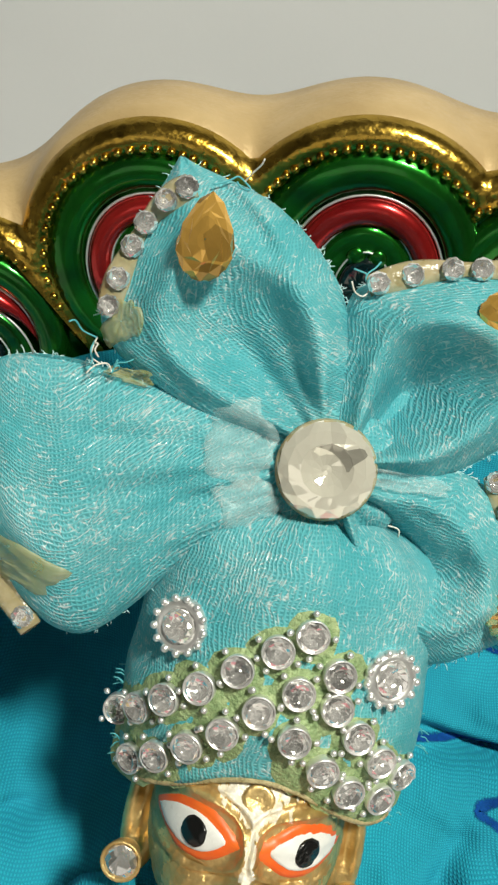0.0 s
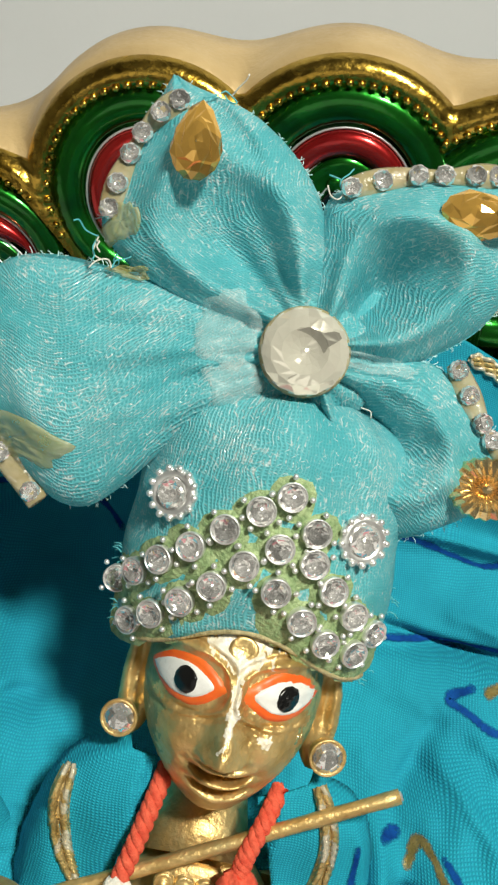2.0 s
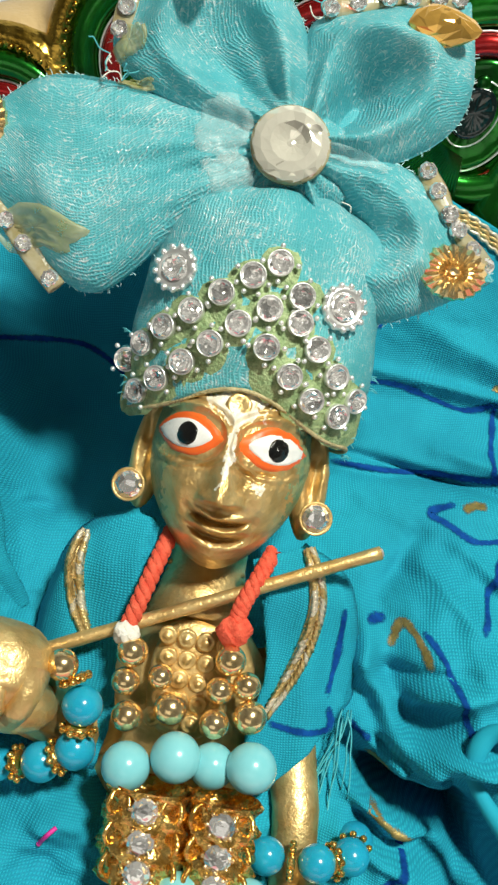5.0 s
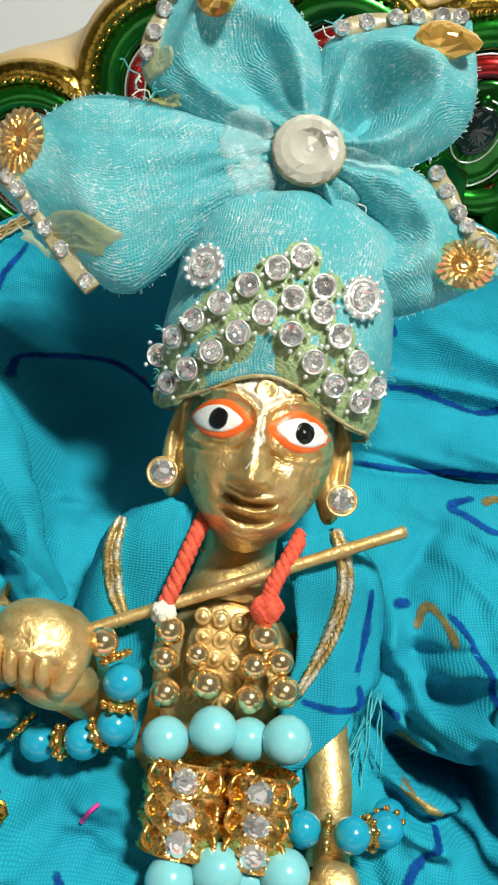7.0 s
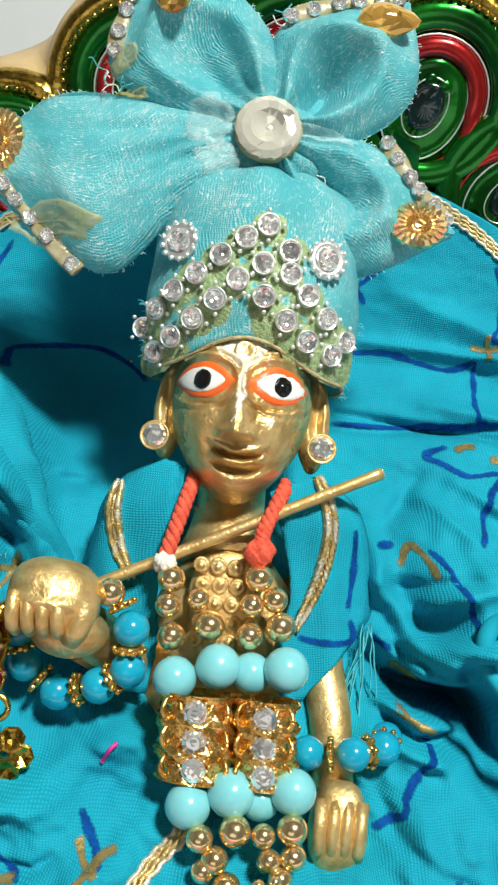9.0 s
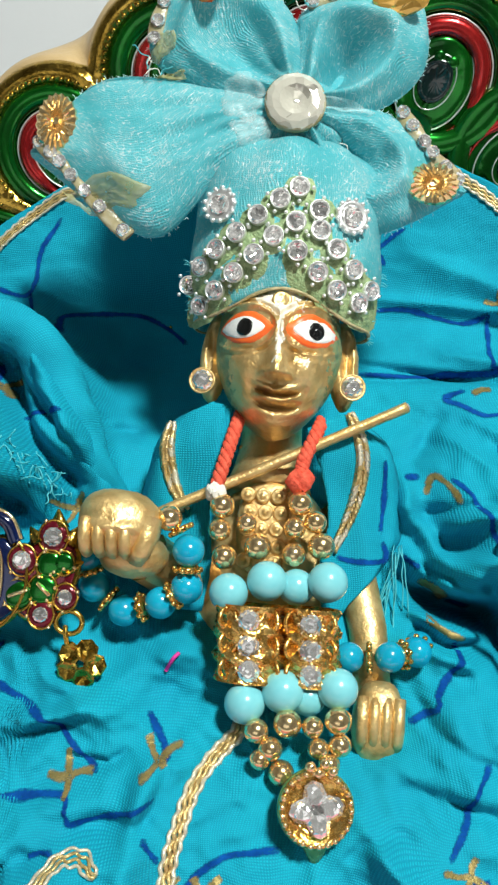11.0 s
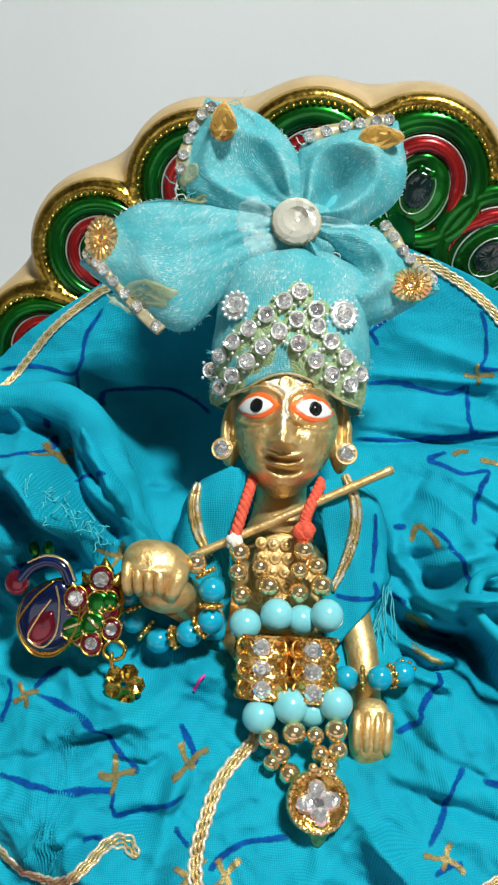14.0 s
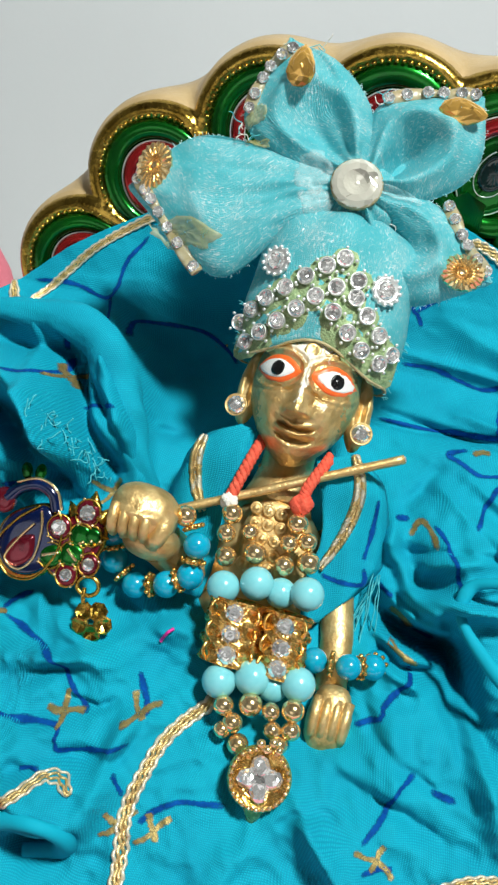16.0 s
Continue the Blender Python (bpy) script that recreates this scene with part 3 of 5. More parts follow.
def cloth_z(x, y):
    for (ya, za), (yb, zb) in zip(DEPTH, DEPTH[1:]):
        if y >= yb or (yb, zb) == DEPTH[-1]:
            u = (y - yb) / (ya - yb)
            z = zb + (za - zb) * u
            break
    z -= 0.004 * (abs(x) - 30) ** 2 * (1 if abs(x) > 30 else 0) * (0.25 if y > -30 else 1)
    for bx, by, sx, sy, h in BUMPS:
        z += h * math.exp(-((x - bx) / sx) ** 2 - ((y - by) / sy) ** 2)
    for cx, cy, rx, ry, h, edge in PUFFS:
        rho = (abs((x - cx) / rx) ** 2.4 + abs((y - cy) / ry) ** 2.4) ** (1 / 2.4)
        z += h / (1 + math.exp((rho - 1) * edge))
    for x0, y0, x1, y1, w, h in RIDGES:
        if not (min(x0, x1) - 3 * w < x < max(x0, x1) + 3 * w and min(y0, y1) - 3 * w < y < max(y0, y1) + 3 * w):
            continue
        dx, dy = x1 - x0, y1 - y0
        u = max(0.0, min(1.0, ((x - x0) * dx + (y - y0) * dy) / (dx * dx + dy * dy)))
        d = math.hypot(x - x0 - u * dx, y - y0 - u * dy)
        z += 1.45 * h * math.exp(-(d / (0.9 * w)) ** 1.7) * (0.35 + 0.65 * math.sin(math.pi * u))
    for (pts, w, h), (xa, xb, ya, yb) in zip(ROPES, REACH):
        if not (xa < x < xb and ya < y < yb):
            continue
        d, u = along(x, y, pts)
        if d < 3 * w:
            z += h * math.exp(-(d / w) ** 2) * (0.45 + 0.55 * math.sin(math.pi * u) ** 0.7)
    z += 1.3 * noise.noise(Vector((x * 0.05, y * 0.07, 2.0))) + 0.5 * noise.noise(Vector((x * 0.16, y * 0.2, 5.0)))
    low = 1 / (1 + math.exp((y + 12) / 6))
    z += low * (2.2 * (1 - abs(noise.noise(Vector((x * 0.045 + y * 0.03, y * 0.06, 11.0)))) * 2.2) + 1.1 * (1 - abs(noise.noise(Vector((x * 0.1, y * 0.13 - x * 0.05, 14.0)))) * 2.2) + 0.55 * (1 - abs(noise.noise(Vector((x * 0.21 + y * 0.08, y * 0.26, 19.0)))) * 2.2) - 1.4)
    z += (0.35 + 0.65 * low) * (0.36 * (1 - 2.4 * abs(noise.noise(Vector((x * 0.16 + y * 0.10, y * 0.30 - x * 0.06, 31.0))))) + 0.3 * noise.noise(Vector((x * 0.5, y * 0.62, 37.0))))
    z += 1.6 * noise.noise(Vector((x * 0.3, y * 0.22, 7.0))) * math.exp(-((abs(x) - 42) / 16) ** 2 - ((y + 25) / 20) ** 2)
    return z


def cloth_top(x):
    return 47.8 - 0.0064 * (x - 2) ** 2 + 0.5 * math.sin(x * 0.17)


def on_cloth(x, y, lift=0.15):
    return Vector((x, y, cloth_z(x, y) + lift))


def dress():
    d = thing("dress", (0, -100, 10), "turquoise cotton dress spread round the statue, blue line print", "dress")
    bm = bmesh.new()
    rows, uvs = [], []
    nx, ny = 330, 360
    for j in range(ny + 1):
        row, uv = [], []
        for i in range(nx + 1):
            x = -78 + 156 * i / nx
            top = cloth_top(x)
            low = -122 + 35 / (1 + math.exp((x + 35) / 1.5))
            y = top + (low - top) * j / ny
            row.append(Vector((x, y, cloth_z(x, y))))
            uv.append((x, y))
        rows.append(row)
        uvs.append(uv)
    sheet(bm, rows, uvs)
    body = part("skirt", bm, CLOTH, d)
    body.modifiers.new("thickness", "SOLIDIFY").thickness = -0.0005
    return d, body


DRESS, SKIRT = dress()


# ---- statue ----
CHIN = 0.97
HEAD, HEAD_R = Vector((0.2, -1.9, -9)), Vector((10.1, 14.9, 11.0))


def jaw(y):
    """Narrowing of the head towards the chin."""
    u = max(0.0, min(1.0, (-y - 1) / 16.5))
    return 1 - 0.33 * u**2.2


def face_z(x, y):
    """The front of the head: an egg with brow, nose, cheeks and mouth."""
    xs = (x - HEAD.x) / jaw(y)
    q = 1 - (xs / HEAD_R.x) ** 2 - ((y - HEAD.y) / (HEAD_R.y * (CHIN if y < HEAD.y else 1))) ** 2
    z = HEAD.z + HEAD_R.z * math.sqrt(max(0.0, q))
    g = lambda v, w: math.exp(-(v / w) ** 2)
    # nose: a straight ridge that widens to the tip, cut off sharply below
    down = max(0.0, min(1.0, (2.5 - y) / 9.5))
    cut = 1 / (1 + math.exp(-(y + 7.6) / 0.16)) * (1 / (1 + math.exp((y - 3.0) / 0.8)))
    z += cut * (0.9 + 3.6 * down**1.4) * math.exp(-abs((x - 0.1) / (0.75 + 1.15 * down)) ** 2.4)
    z += g(abs(x - 0.1) - 1.9, 0.7) * g(y + 6.9, 0.9 if y > -6.9 else 0.5) * 1.3
    # lids and brows round the eyes
    ring = math.hypot((abs(x) - 5.5) / 5.1, (y - 0.1) / 3.6)
    z += g(ring - 1, 0.06) * 0.55 - g(ring - 1.16, 0.06) * 0.35 + g(ring - 1.3, 0.07) * (0.45 if y > 1 else 0.0)
    z += (g(abs(x) - 5.2, 3.2) * g(y - 3.6, 0.8)) * 1.1 - g(abs(x) - 4.8, 2.6) * g(y + 3.2, 0.4) * 0.8 + g(abs(x) - 5.4, 2.4) * g(y + 6.6, 2.6) * 0.9
    # parted lips, a little askew, hollow between them and below
    smile = y - 0.45 - 0.068 * (x - 0.4) ** 2 + 0.04 * x
    span = math.exp(-(abs(x - 0.4) / 3.2) ** 5)
    z += span * (g(smile + 9.5, 0.45) * 0.7 - g(smile + 10.35, 0.32) * 1.9 + g(smile + 11.2, 0.50) * 1.0 - g(smile + 12.25, 0.42) * 1.8)
    z += math.exp(-(abs(x - 0.4) / 4.6) ** 6) * g(smile + 13.4, 0.55) * 0.5 - g(abs(x - 0.4) - 4.1, 0.5) * g(smile + 10.4, 0.8) * 0.4
    z += g(x - 0.2, 2.8) * g(y + 14.2, 1.2) * 0.9 - g(x, 0.5) * g(y + 8.6, 0.6) * 0.7
    return z


def statue():
    bm = bmesh.new()
    for v in ball(bm, HEAD, HEAD_R, 220, 200):
        x, y0, z = v.co
        y = HEAD.y + (y0 - HEAD.y) * (CHIN if y0 < HEAD.y else 1)
        v.co.y = y
        v.co.x = HEAD.x + (x - HEAD.x) * jaw(y)
        if z > HEAD.z:
            v.co.z = HEAD.z + (z - HEAD.z) + (face_z(v.co.x, y) - HEAD.z - HEAD_R.z * math.sqrt(max(0.0, 1 - ((x - HEAD.x) / HEAD_R.x) ** 2 - ((y0 - HEAD.y) / HEAD_R.y) ** 2))) * min(1, (z - HEAD.z) / 2.5)
    # white powder rubbed into the brow and nose, green patina along the jaw
    for f in bm.faces:
        x, y, z = f.calc_center_median()
        if z < HEAD.z:
            continue
        n = noise.noise(Vector((x * 0.8, y * 0.8, 3.0))) + 0.6 * noise.noise(Vector((x * 2.2, y * 2.2, 8.0)))
        brow = math.exp(-((x / 4.5) ** 2) - ((y - 4.5) / 2.6) ** 2) + 0.9 * math.exp(-((x - 0.1) / 0.75) ** 2 - ((y + 2.0) / 4.6) ** 2) + 0.75 * math.exp(-((x - 4.0) / 2.2) ** 2 - ((y + 4.6) / 1.2) ** 2)
        side = abs(x - HEAD.x) / jaw(y) / HEAD_R.x
        if brow + 0.5 * n > 0.60:
            f.material_index = 4
        elif y < 3 and side + 0.16 * n - (0.05 if x > 0 else 0) > 0.77:
            f.material_index = 5
    # ears with a rim and a hollow
    for s in (-1, 1):
        for v in ball(bm, (0.4 + s * 10.5, -3.4, -10.6), (2.4, 7.4, 2.2), 28, 24, turn=Euler((0, 0, s * 0.05))):
            if v.co.z > -9.4:
                hollow = math.exp(-(((v.co.x - 0.4 - s * 10.9) / 0.8) ** 2) - ((v.co.y + 2.2) / 4.0) ** 2)
                v.co.z -= 1.6 * hollow
    # neck and chest with a cast pattern
    tube(bm, [(0, -9, -16.5), (0, -17, -16.5), (0, -21, -15), (0, -25, -13)], lambda u: 4.9 + 2.4 * u * u, 24)
    for k in range(5):
        tube(bm, [(-5.0, -17.2 - k * 1.1, -14.5 + 0.4 * k), (0, -18.2 - k * 1.15, -11.4 + 0.5 * k), (5.0, -17.2 - k * 1.1, -14.5 + 0.4 * k)], 0.4, 6)
    ball(bm, (1, -40, -14), (12, 18, 6.5), 32, 24)
    for v in ball(bm, (0.6, -30.5, -7.6), (5.2, 7.5, 1.6), 24, 18):
        v.co.x = 0.6 + math.copysign(abs((v.co.x - 0.6) / 5.2) ** 0.55, v.co.x - 0.6) * 5.2
    for i in range(4):
        for j in range(5):
            lathe(bm, facing((-3.0 + i * 2.4 + (j % 2) * 0.5, -25.2 - j * 2.6, -6.1), (0, 0, 1)), [(1.25, -0.3), (1.2, 0.35), (0.95, 0.5), (0.7, 0.3), (0.45, 0.75), (0.1, 0.9)], 14)
    # the raised fist: back of the hand, knuckles, four bent fingers and the thumb
    mid, rad = Vector((-21.8, -31.2, 0.0)), Vector((6.2, 5.2, 6.0))
    for v in ball(bm, mid, rad, 48, 34):
        d = [(v.co[k] - mid[k]) / rad[k] for k in range(3)]
        v.co += Vector([(math.copysign(abs(q) ** 0.76, q) - q) * rad[k] * 0.8 for k, q in enumerate(d)])
        v.co.y -= 0.05 * (v.co.x - mid.x) * 1.2 if v.co.y > mid.y else 0.0
        v.co.z += 0.9 * math.exp(-((v.co.y + 31.6) / 0.8) ** 2) * (v.co.z > 2) * (v.co.x < -18)
    ball(bm, (-19.6, -35.8, -1.5), (5.4, 3.6, 5.0), 28, 20)
    for k in range(4):
        x = -26.2 + k * 1.95
        tube(bm, [(x, -30.9, 4.8), (x + 0.05, -31.9, 5.8), (x + 0.1, -33.4, 5.9), (x + 0.2, -34.8, 5.2), (x + 0.3, -35.6, 3.4)], lambda u: 1.0 - 0.12 * u, 12)
    tube(bm, [(-17.2, -30.5, 2.8), (-17.2, -32.6, 4.0), (-17.9, -34.8, 4.0), (-18.8, -36.4, 3.0)], lambda u: 1.9 - 0.5 * u, 14)
    tube(bm, [(-18, -36, -4), (-12, -40, -10), (-6, -38, -14)], 4.2, 14)
    # the lowered arm and hand
    tube(bm, [(12, -26, -17), (15.6, -38, -14), (17.4, -45, -10), (18.4, -54, -6.4)], lambda u: 3.4 - 0.5 * u, 16)
    for v in ball(bm, (19.2, -58.6, -3.4), (4.2, 6.6, 3.6), 32, 24):
        q = (v.co.x - 19.2) / 4.2
        v.co.x = 19.2 + math.copysign(abs(q) ** 0.7, q) * 4.0
    for k in range(4):
        x = 16.5 + k * 1.8
        tube(bm, [(x + 0.1, -54.6, -1.6), (x, -56.2, -0.4), (x, -58.4, -0.1), (x, -60.4, -0.5), (x + 0.05, -61.6, -1.6)], lambda u: 0.98 - 0.1 * u, 12)
    # brow mark
    lathe(bm, facing((0.1, 4.4, face_z(0.1, 4.4) - 0.25), (0, 0.25, 1)), [(1.5, 0), (1.5, 0.45), (1.15, 0.6), (0.9, 0.45), (0.1, 0.4)], 20)
    # painted eyes
    for s in (-1, 1):
        for mat, rx, ry, lift in ((3, 4.5, 2.8, 0.12), (1, 3.75, 1.95, 0.34), (2, 1.35, 1.5, 0.66)):
            rows = []
            cx, cy = s * (5.15 if mat == 3 else 5.5) + (0.25 if mat == 2 else 0.0), 0.1
            for k in range(9):
                q = 1 - k / 8.0
                row = []
                for j in range(32):
                    a = 2 * math.pi * j / 32
                    ex, ey = rx * math.cos(a), ry * math.sin(a)
                    if mat != 2:
                        ey *= 1 - 0.55 * abs(math.cos(a)) ** 3
                    x, y = cx + ex * q, cy + ey * q
                    row.append((x, y, face_z(x, y) + lift + 0.35 * (1 - q * q) - (0.5 if k == 0 else 0)))
                rows.append(row)
            sheet(bm, rows, closed=True, mat=mat)
    for v in bm.verts:  # uneven old casting
        v.co += Vector((1, 1, 1)) * (0.12 * noise.noise(v.co * 0.9) + 0.07 * noise.noise(v.co * 2.6) + 0.04 * noise.noise(v.co * 5.5))
    ob = finish("statue", bm, [BRASS, WHITE_PAINT, BLACK_PAINT, ORANGE_PAINT, CHALK, VERDIGRIS], base=(0, -50, -12))
    return tagged(ob, "small worn brass statue with white and orange painted eyes", "statue")


statue()


# ---- turban ----
def cap_k(y):
    v = max(0.0, y - 22) / 11.0
    return (1 - 0.0025 * y - 0.12 * max(0.0, (10 - y) / 10)) * math.sqrt(max(0.02, 1 - v**3.2))


def cap_d(y):
    """Depth of the cap: it hugs the forehead at the brim."""
    return 13.4 - 1.9 * max(0.0, (12 - y) / 8)


def cap_z(x, y):
    k = cap_k(y)
    return -10 + cap_d(y) * k * math.sqrt(max(0.03, 1 - ((x - 0.3) / (16.0 * k)) ** 2))


def cap_normal(x, y):
    e = 0.3
    return Vector((cap_z(x - e, y) - cap_z(x + e, y), cap_z(x, y - e) - cap_z(x, y + e), 2 * e)).normalized()


STONE = [(-15.0, 7.6), (-12.9, 9.7), (-10.5, 11.9), (-7.5, 14.2), (-4.4, 16.8), (-1.2, 19.4), (1.6, 21.4), (-12.7, 3.9), (-10.3, 5.8), (-7.5, 8.2), (-4.6, 10.8), (-1.8, 13.6),
         (1.4, 16.0), (4.8, 18.2), (1.9, 11.6), (5.2, 15.1), (7.8, 12.6), (5.2, 8.9), (10.7, 10.1), (8.3, 6.7), (11.9, 5.6), (13.8, 7.9)]


def gem_bm(m, r, sides=10, high=0.5):
    bm = bmesh.new()
    lathe(bm, m, [(r, 0), (r, 0.12 * r), (r * 0.62, high * r), (r * 0.3, high * 1.1 * r)], sides)
    return bm


def chaton_bm(m, r, sides=10):
    """A foil-backed stone: a bevelled crown round a facetted bowl."""
    bm = bmesh.new()
    rings = []
    for k, (q, z) in enumerate(((1.0, 0.0), (1.0, 0.25), (0.80, 0.45), (0.48, 0.22), (0.22, 0.05), (0.03, 0.12))):
        rings.append([m @ Vector((r * q * math.cos(a), r * q * math.sin(a), r * z)) for a in (2 * math.pi * (j + 0.5 * (k % 2)) / sides for j in range(sides))])
    sheet(bm, rings, closed=True)
    return bm


def set_stone(parent, at, normal, r, spin=0.0, prongs=4):
    m = facing(at, normal, spin)
    bm = bmesh.new()
    lathe(bm, m, [(r * 0.85, -1.3), (r * 1.08, -0.9), (r * 1.16, 0.3), (r * 1.13, 0.55), (r * 1.05, 0.55), (r * 1.0, 0.1), (r * 0.4, -0.2)], 24)
    for k in range(prongs):
        a = 2 * math.pi * (k + 0.5) / prongs
        ball(bm, m @ Vector((r * 1.55 * math.cos(a), r * 1.55 * math.sin(a), -0.05)), 0.34, 8, 6)
    cup = part("cup", bm, SILVER, parent)
    part("rhinestone", chaton_bm(m @ Matrix.Translation((0, 0, 0.1)), r, 9), CRYSTAL, cup, smooth=False)
    return cup


def brim_y(a):
    return 1.7 + 4.3 * max(0, math.sin(a)) ** 4 + 0.3 * math.sin(5 * a)


def turban():
    t = thing("turban", (0, 2, -8), "pale turquoise net turban studded with rhinestones", "turban")
    bm = bmesh.new()
    rows, uvs = [], []
    n = 90
    for j in range(41):
        v = j / 40
        row, uv = [], []
        for i in range(n):
            a = 2 * math.pi * i / n
            y0 = brim_y(a)
            y = y0 + (32.3 - y0) * v
            k = cap_k(y)
            w = 0.35 * noise.noise(Vector((3 * math.cos(a), 3 * math.sin(a), y * 0.2))) + 0.5 * max(0, (y - 21) / 9) * math.sin(9 * a + 0.2 * y)
            row.append(Vector((0.3 + (16.0 * k + w) * math.cos(a), y, -10 + (cap_d(y) * k + w) * math.sin(a))))
            uv.append((i * 1.0, y))
        rows.append(row)
        uvs.append(uv)
    sheet(bm, rows, uvs, closed=True)
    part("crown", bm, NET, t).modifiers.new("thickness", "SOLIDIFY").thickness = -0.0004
    # rolled brim
    bm = bmesh.new()
    pts = []
    for i in range(73):
        a = 2 * math.pi * i / 72
        y = brim_y(a)
        pts.append((0.3 + 15.9 * cap_k(y) * math.cos(a), y, -10 + (cap_d(y) - 0.1) * cap_k(y) * math.sin(a)))
    tube(bm, pts, 0.28, 8)
    part("brim", bm, FELT_EDGE, t, "worn tan felt brim")
    # felt under the lattice
    for k, (x, y) in enumerate(STONE + [(3.6, 9.0), (6.4, 7.2), (9.6, 5.8), (-8.6, 6.2), (-11.6, 5.4), (12.6, 4.6)]):
        bm = bmesh.new()
        rows = []
        for q in (1.0, 0.66, 0.33, 0.02):
            row = []
            for j in range(14):
                a = 2 * math.pi * j / 14
                rr = (2.9 + 0.9 * noise.noise(Vector((x + math.cos(a), y + math.sin(a), 3)))) * q
                px, py = x + rr * math.cos(a), y + rr * math.sin(a) - 0.4
                px = max(-15.0, min(15.4, px))
                row.append((px, py, cap_z(px, py) + 0.22 + 0.01 * (k % 5) - (0.35 if q == 1 else 0)))
            rows.append(row)
        sheet(bm, rows, closed=True)
        part("felt_patch", bm, FELT, t, "worn green glitter felt backing")
    for k, (x, y) in enumerate(STONE):
        set_stone(t, Vector((x, y, cap_z(x, y) + 0.9)), cap_normal(x, y) + Vector((0, 0, 0.5)), 1.36, 0.4 * k)
    for x, y in ((-10.4, 19.0), (9.9, 18.2)):
        nrm = cap_normal(x, y) + Vector((0, 0, 0.6))
        at = Vector((x, y, cap_z(x, y) + 0.6))
        m = facing(at, nrm)
        bm = bmesh.new()
        lathe(bm, m, [(2.6, -0.8), (2.75, 0), (2.6, 0.4), (2.0, 0.7), (1.75, 0.3), (0.5, 0.2)], 28)
        for k in range(13):
            a = 2 * math.pi * k / 13
            ball(bm, m @ Vector((2.65 * math.cos(a), 2.65 * math.sin(a), 0.45)), 0.42, 8, 6)
        b = part("button", bm, SILVER, t, "round silver button with a beaded edge")
        part("rhinestone", chaton_bm(m @ Matrix.Translation((0, 0, 0.3)), 1.7, 10), CRYSTAL, b, smooth=False)
    # frayed threads at the sides of the brim
    rnd = random.Random(4)
    for k in range(46):
        s = -1 if k % 2 else 1
        y = rnd.uniform(0.5, 12)
        x = 0.3 + s * 16.0 * cap_k(y)
        bm = bmesh.new()
        p = Vector((x - s * 0.3, y, -10 + rnd.uniform(-2, 5)))
        q = p + Vector((s * rnd.uniform(0.4, 1.3), rnd.uniform(-0.8, 0.5), 0))
        tube(bm, [p, (p + q) / 2 + Vector((0, 0.2, 0)), q], 0.07, 4)
        part("loose_thread", bm, NET, t)
    return t


TURBAN = turban()


# ---- flower of net ----
PETAL_SKIN = []
PETAL_GRID = defaultdict(list)


def petal_z(x, y, default):
    """Height of the frontmost petal at a place."""
    if len(PETAL_GRID) == 0:
        for p in PETAL_SKIN:
            PETAL_GRID[int(p.x // 1), int(p.y // 1)].append(p)
    i, j = int(x // 1), int(y // 1)
    near = [p.z for a in (i - 1, i, i + 1) for b in (j - 1, j, j + 1) for p in PETAL_GRID.get((a, b), ()) if abs(p.x - x) < 0.9 and abs(p.y - y) < 0.9]
    return max(near) if near else default


def petal(parent, left, right, high, crease=0.0, back=3.0, folds=3, flap=None):
    """A puffed, folded petal between two edges that run from the heart to the tip."""
    n, k = 48, 36
    a, b = spline(left, n), spline(right, n)
    bm = bmesh.new()
    for face in (1, -1):
        rows, uvs = [], []
        for i in range(n + 1):
            row, uv = [], []
            u = i / n
            swell = math.sin(math.pi * min(1, u * 0.93 + 0.03)) ** 0.7
            wide = (b[i] - a[i]).length
            for j in range(k + 1):
                v = j / k
                p = a[i].lerp(b[i], v)
                z = (high if face > 0 else -back) * swell * (4 * v * (1 - v)) ** 0.6
                if face > 0:
                    hollow = crease * math.exp(-((v - 0.52) / 0.17) ** 2) * math.exp(-((u - 0.34) / 0.20) ** 2)
                    lip = 0.28 * crease * math.exp(-((math.hypot((v - 0.52) / 0.30, (u - 0.36) / 0.30) - 1) / 0.22) ** 2)
                    z += lip - hollow
                    z += (1.3 if folds < 3 else 0.8) * math.sin(v * math.pi * 2 * folds + 4 * u + 1.5 * noise.noise(p * 0.12)) * (1 - 0.8 * u) * min(1, 4 * u) * (4 * v * (1 - v))
                    z += 0.7 * noise.noise(p * 0.16) + 0.25 * noise.noise(p * 0.45)
                    z += 0.5 * math.sin(v * math.pi * 14 + 3 * noise.noise(p * 0.1)) * math.exp(-u * 3.2) * (4 * v * (1 - v))
                    if flap:
                        at, step = flap
                        z += step * (1 / (1 + math.exp((v - at - 0.10 * u) / 0.012)) - 0.5) * math.sin(math.pi * u) ** 0.6
                q = p + Vector((0, 0, z))
                if face > 0:
                    PETAL_SKIN.append(q)
                row.append(q)
                uv.append((v * wide, u * 40))
            rows.append(row)
            uvs.append(uv)
        sheet(bm, rows, uvs)
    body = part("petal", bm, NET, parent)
    rnd = random.Random(len(PETAL_SKIN))
    bm = bmesh.new()
    for edge, other in ((a, b), (b, a)):
        for q in range(80):
            i = rnd.randint(4, n - 1)
            away = (edge[i] - other[i])
            away = away.normalized() if away.length > 0.5 else Vector((-1, 0, 0))
            p = edge[i].lerp(edge[i - 1], rnd.random())
            tip = p + away * rnd.uniform(0.05, 0.32) + Vector((rnd.uniform(-0.5, 0.5), rnd.uniform(-0.5, 0.5), rnd.uniform(-0.2, 0.3)))
            tube(bm, [p, (p + tip) / 2 + Vector((0.1, 0, 0.1)), tip], 0.045, 4)
    tagged(part("fringe", bm, FIBRE, body), kind="stuff")
    return body


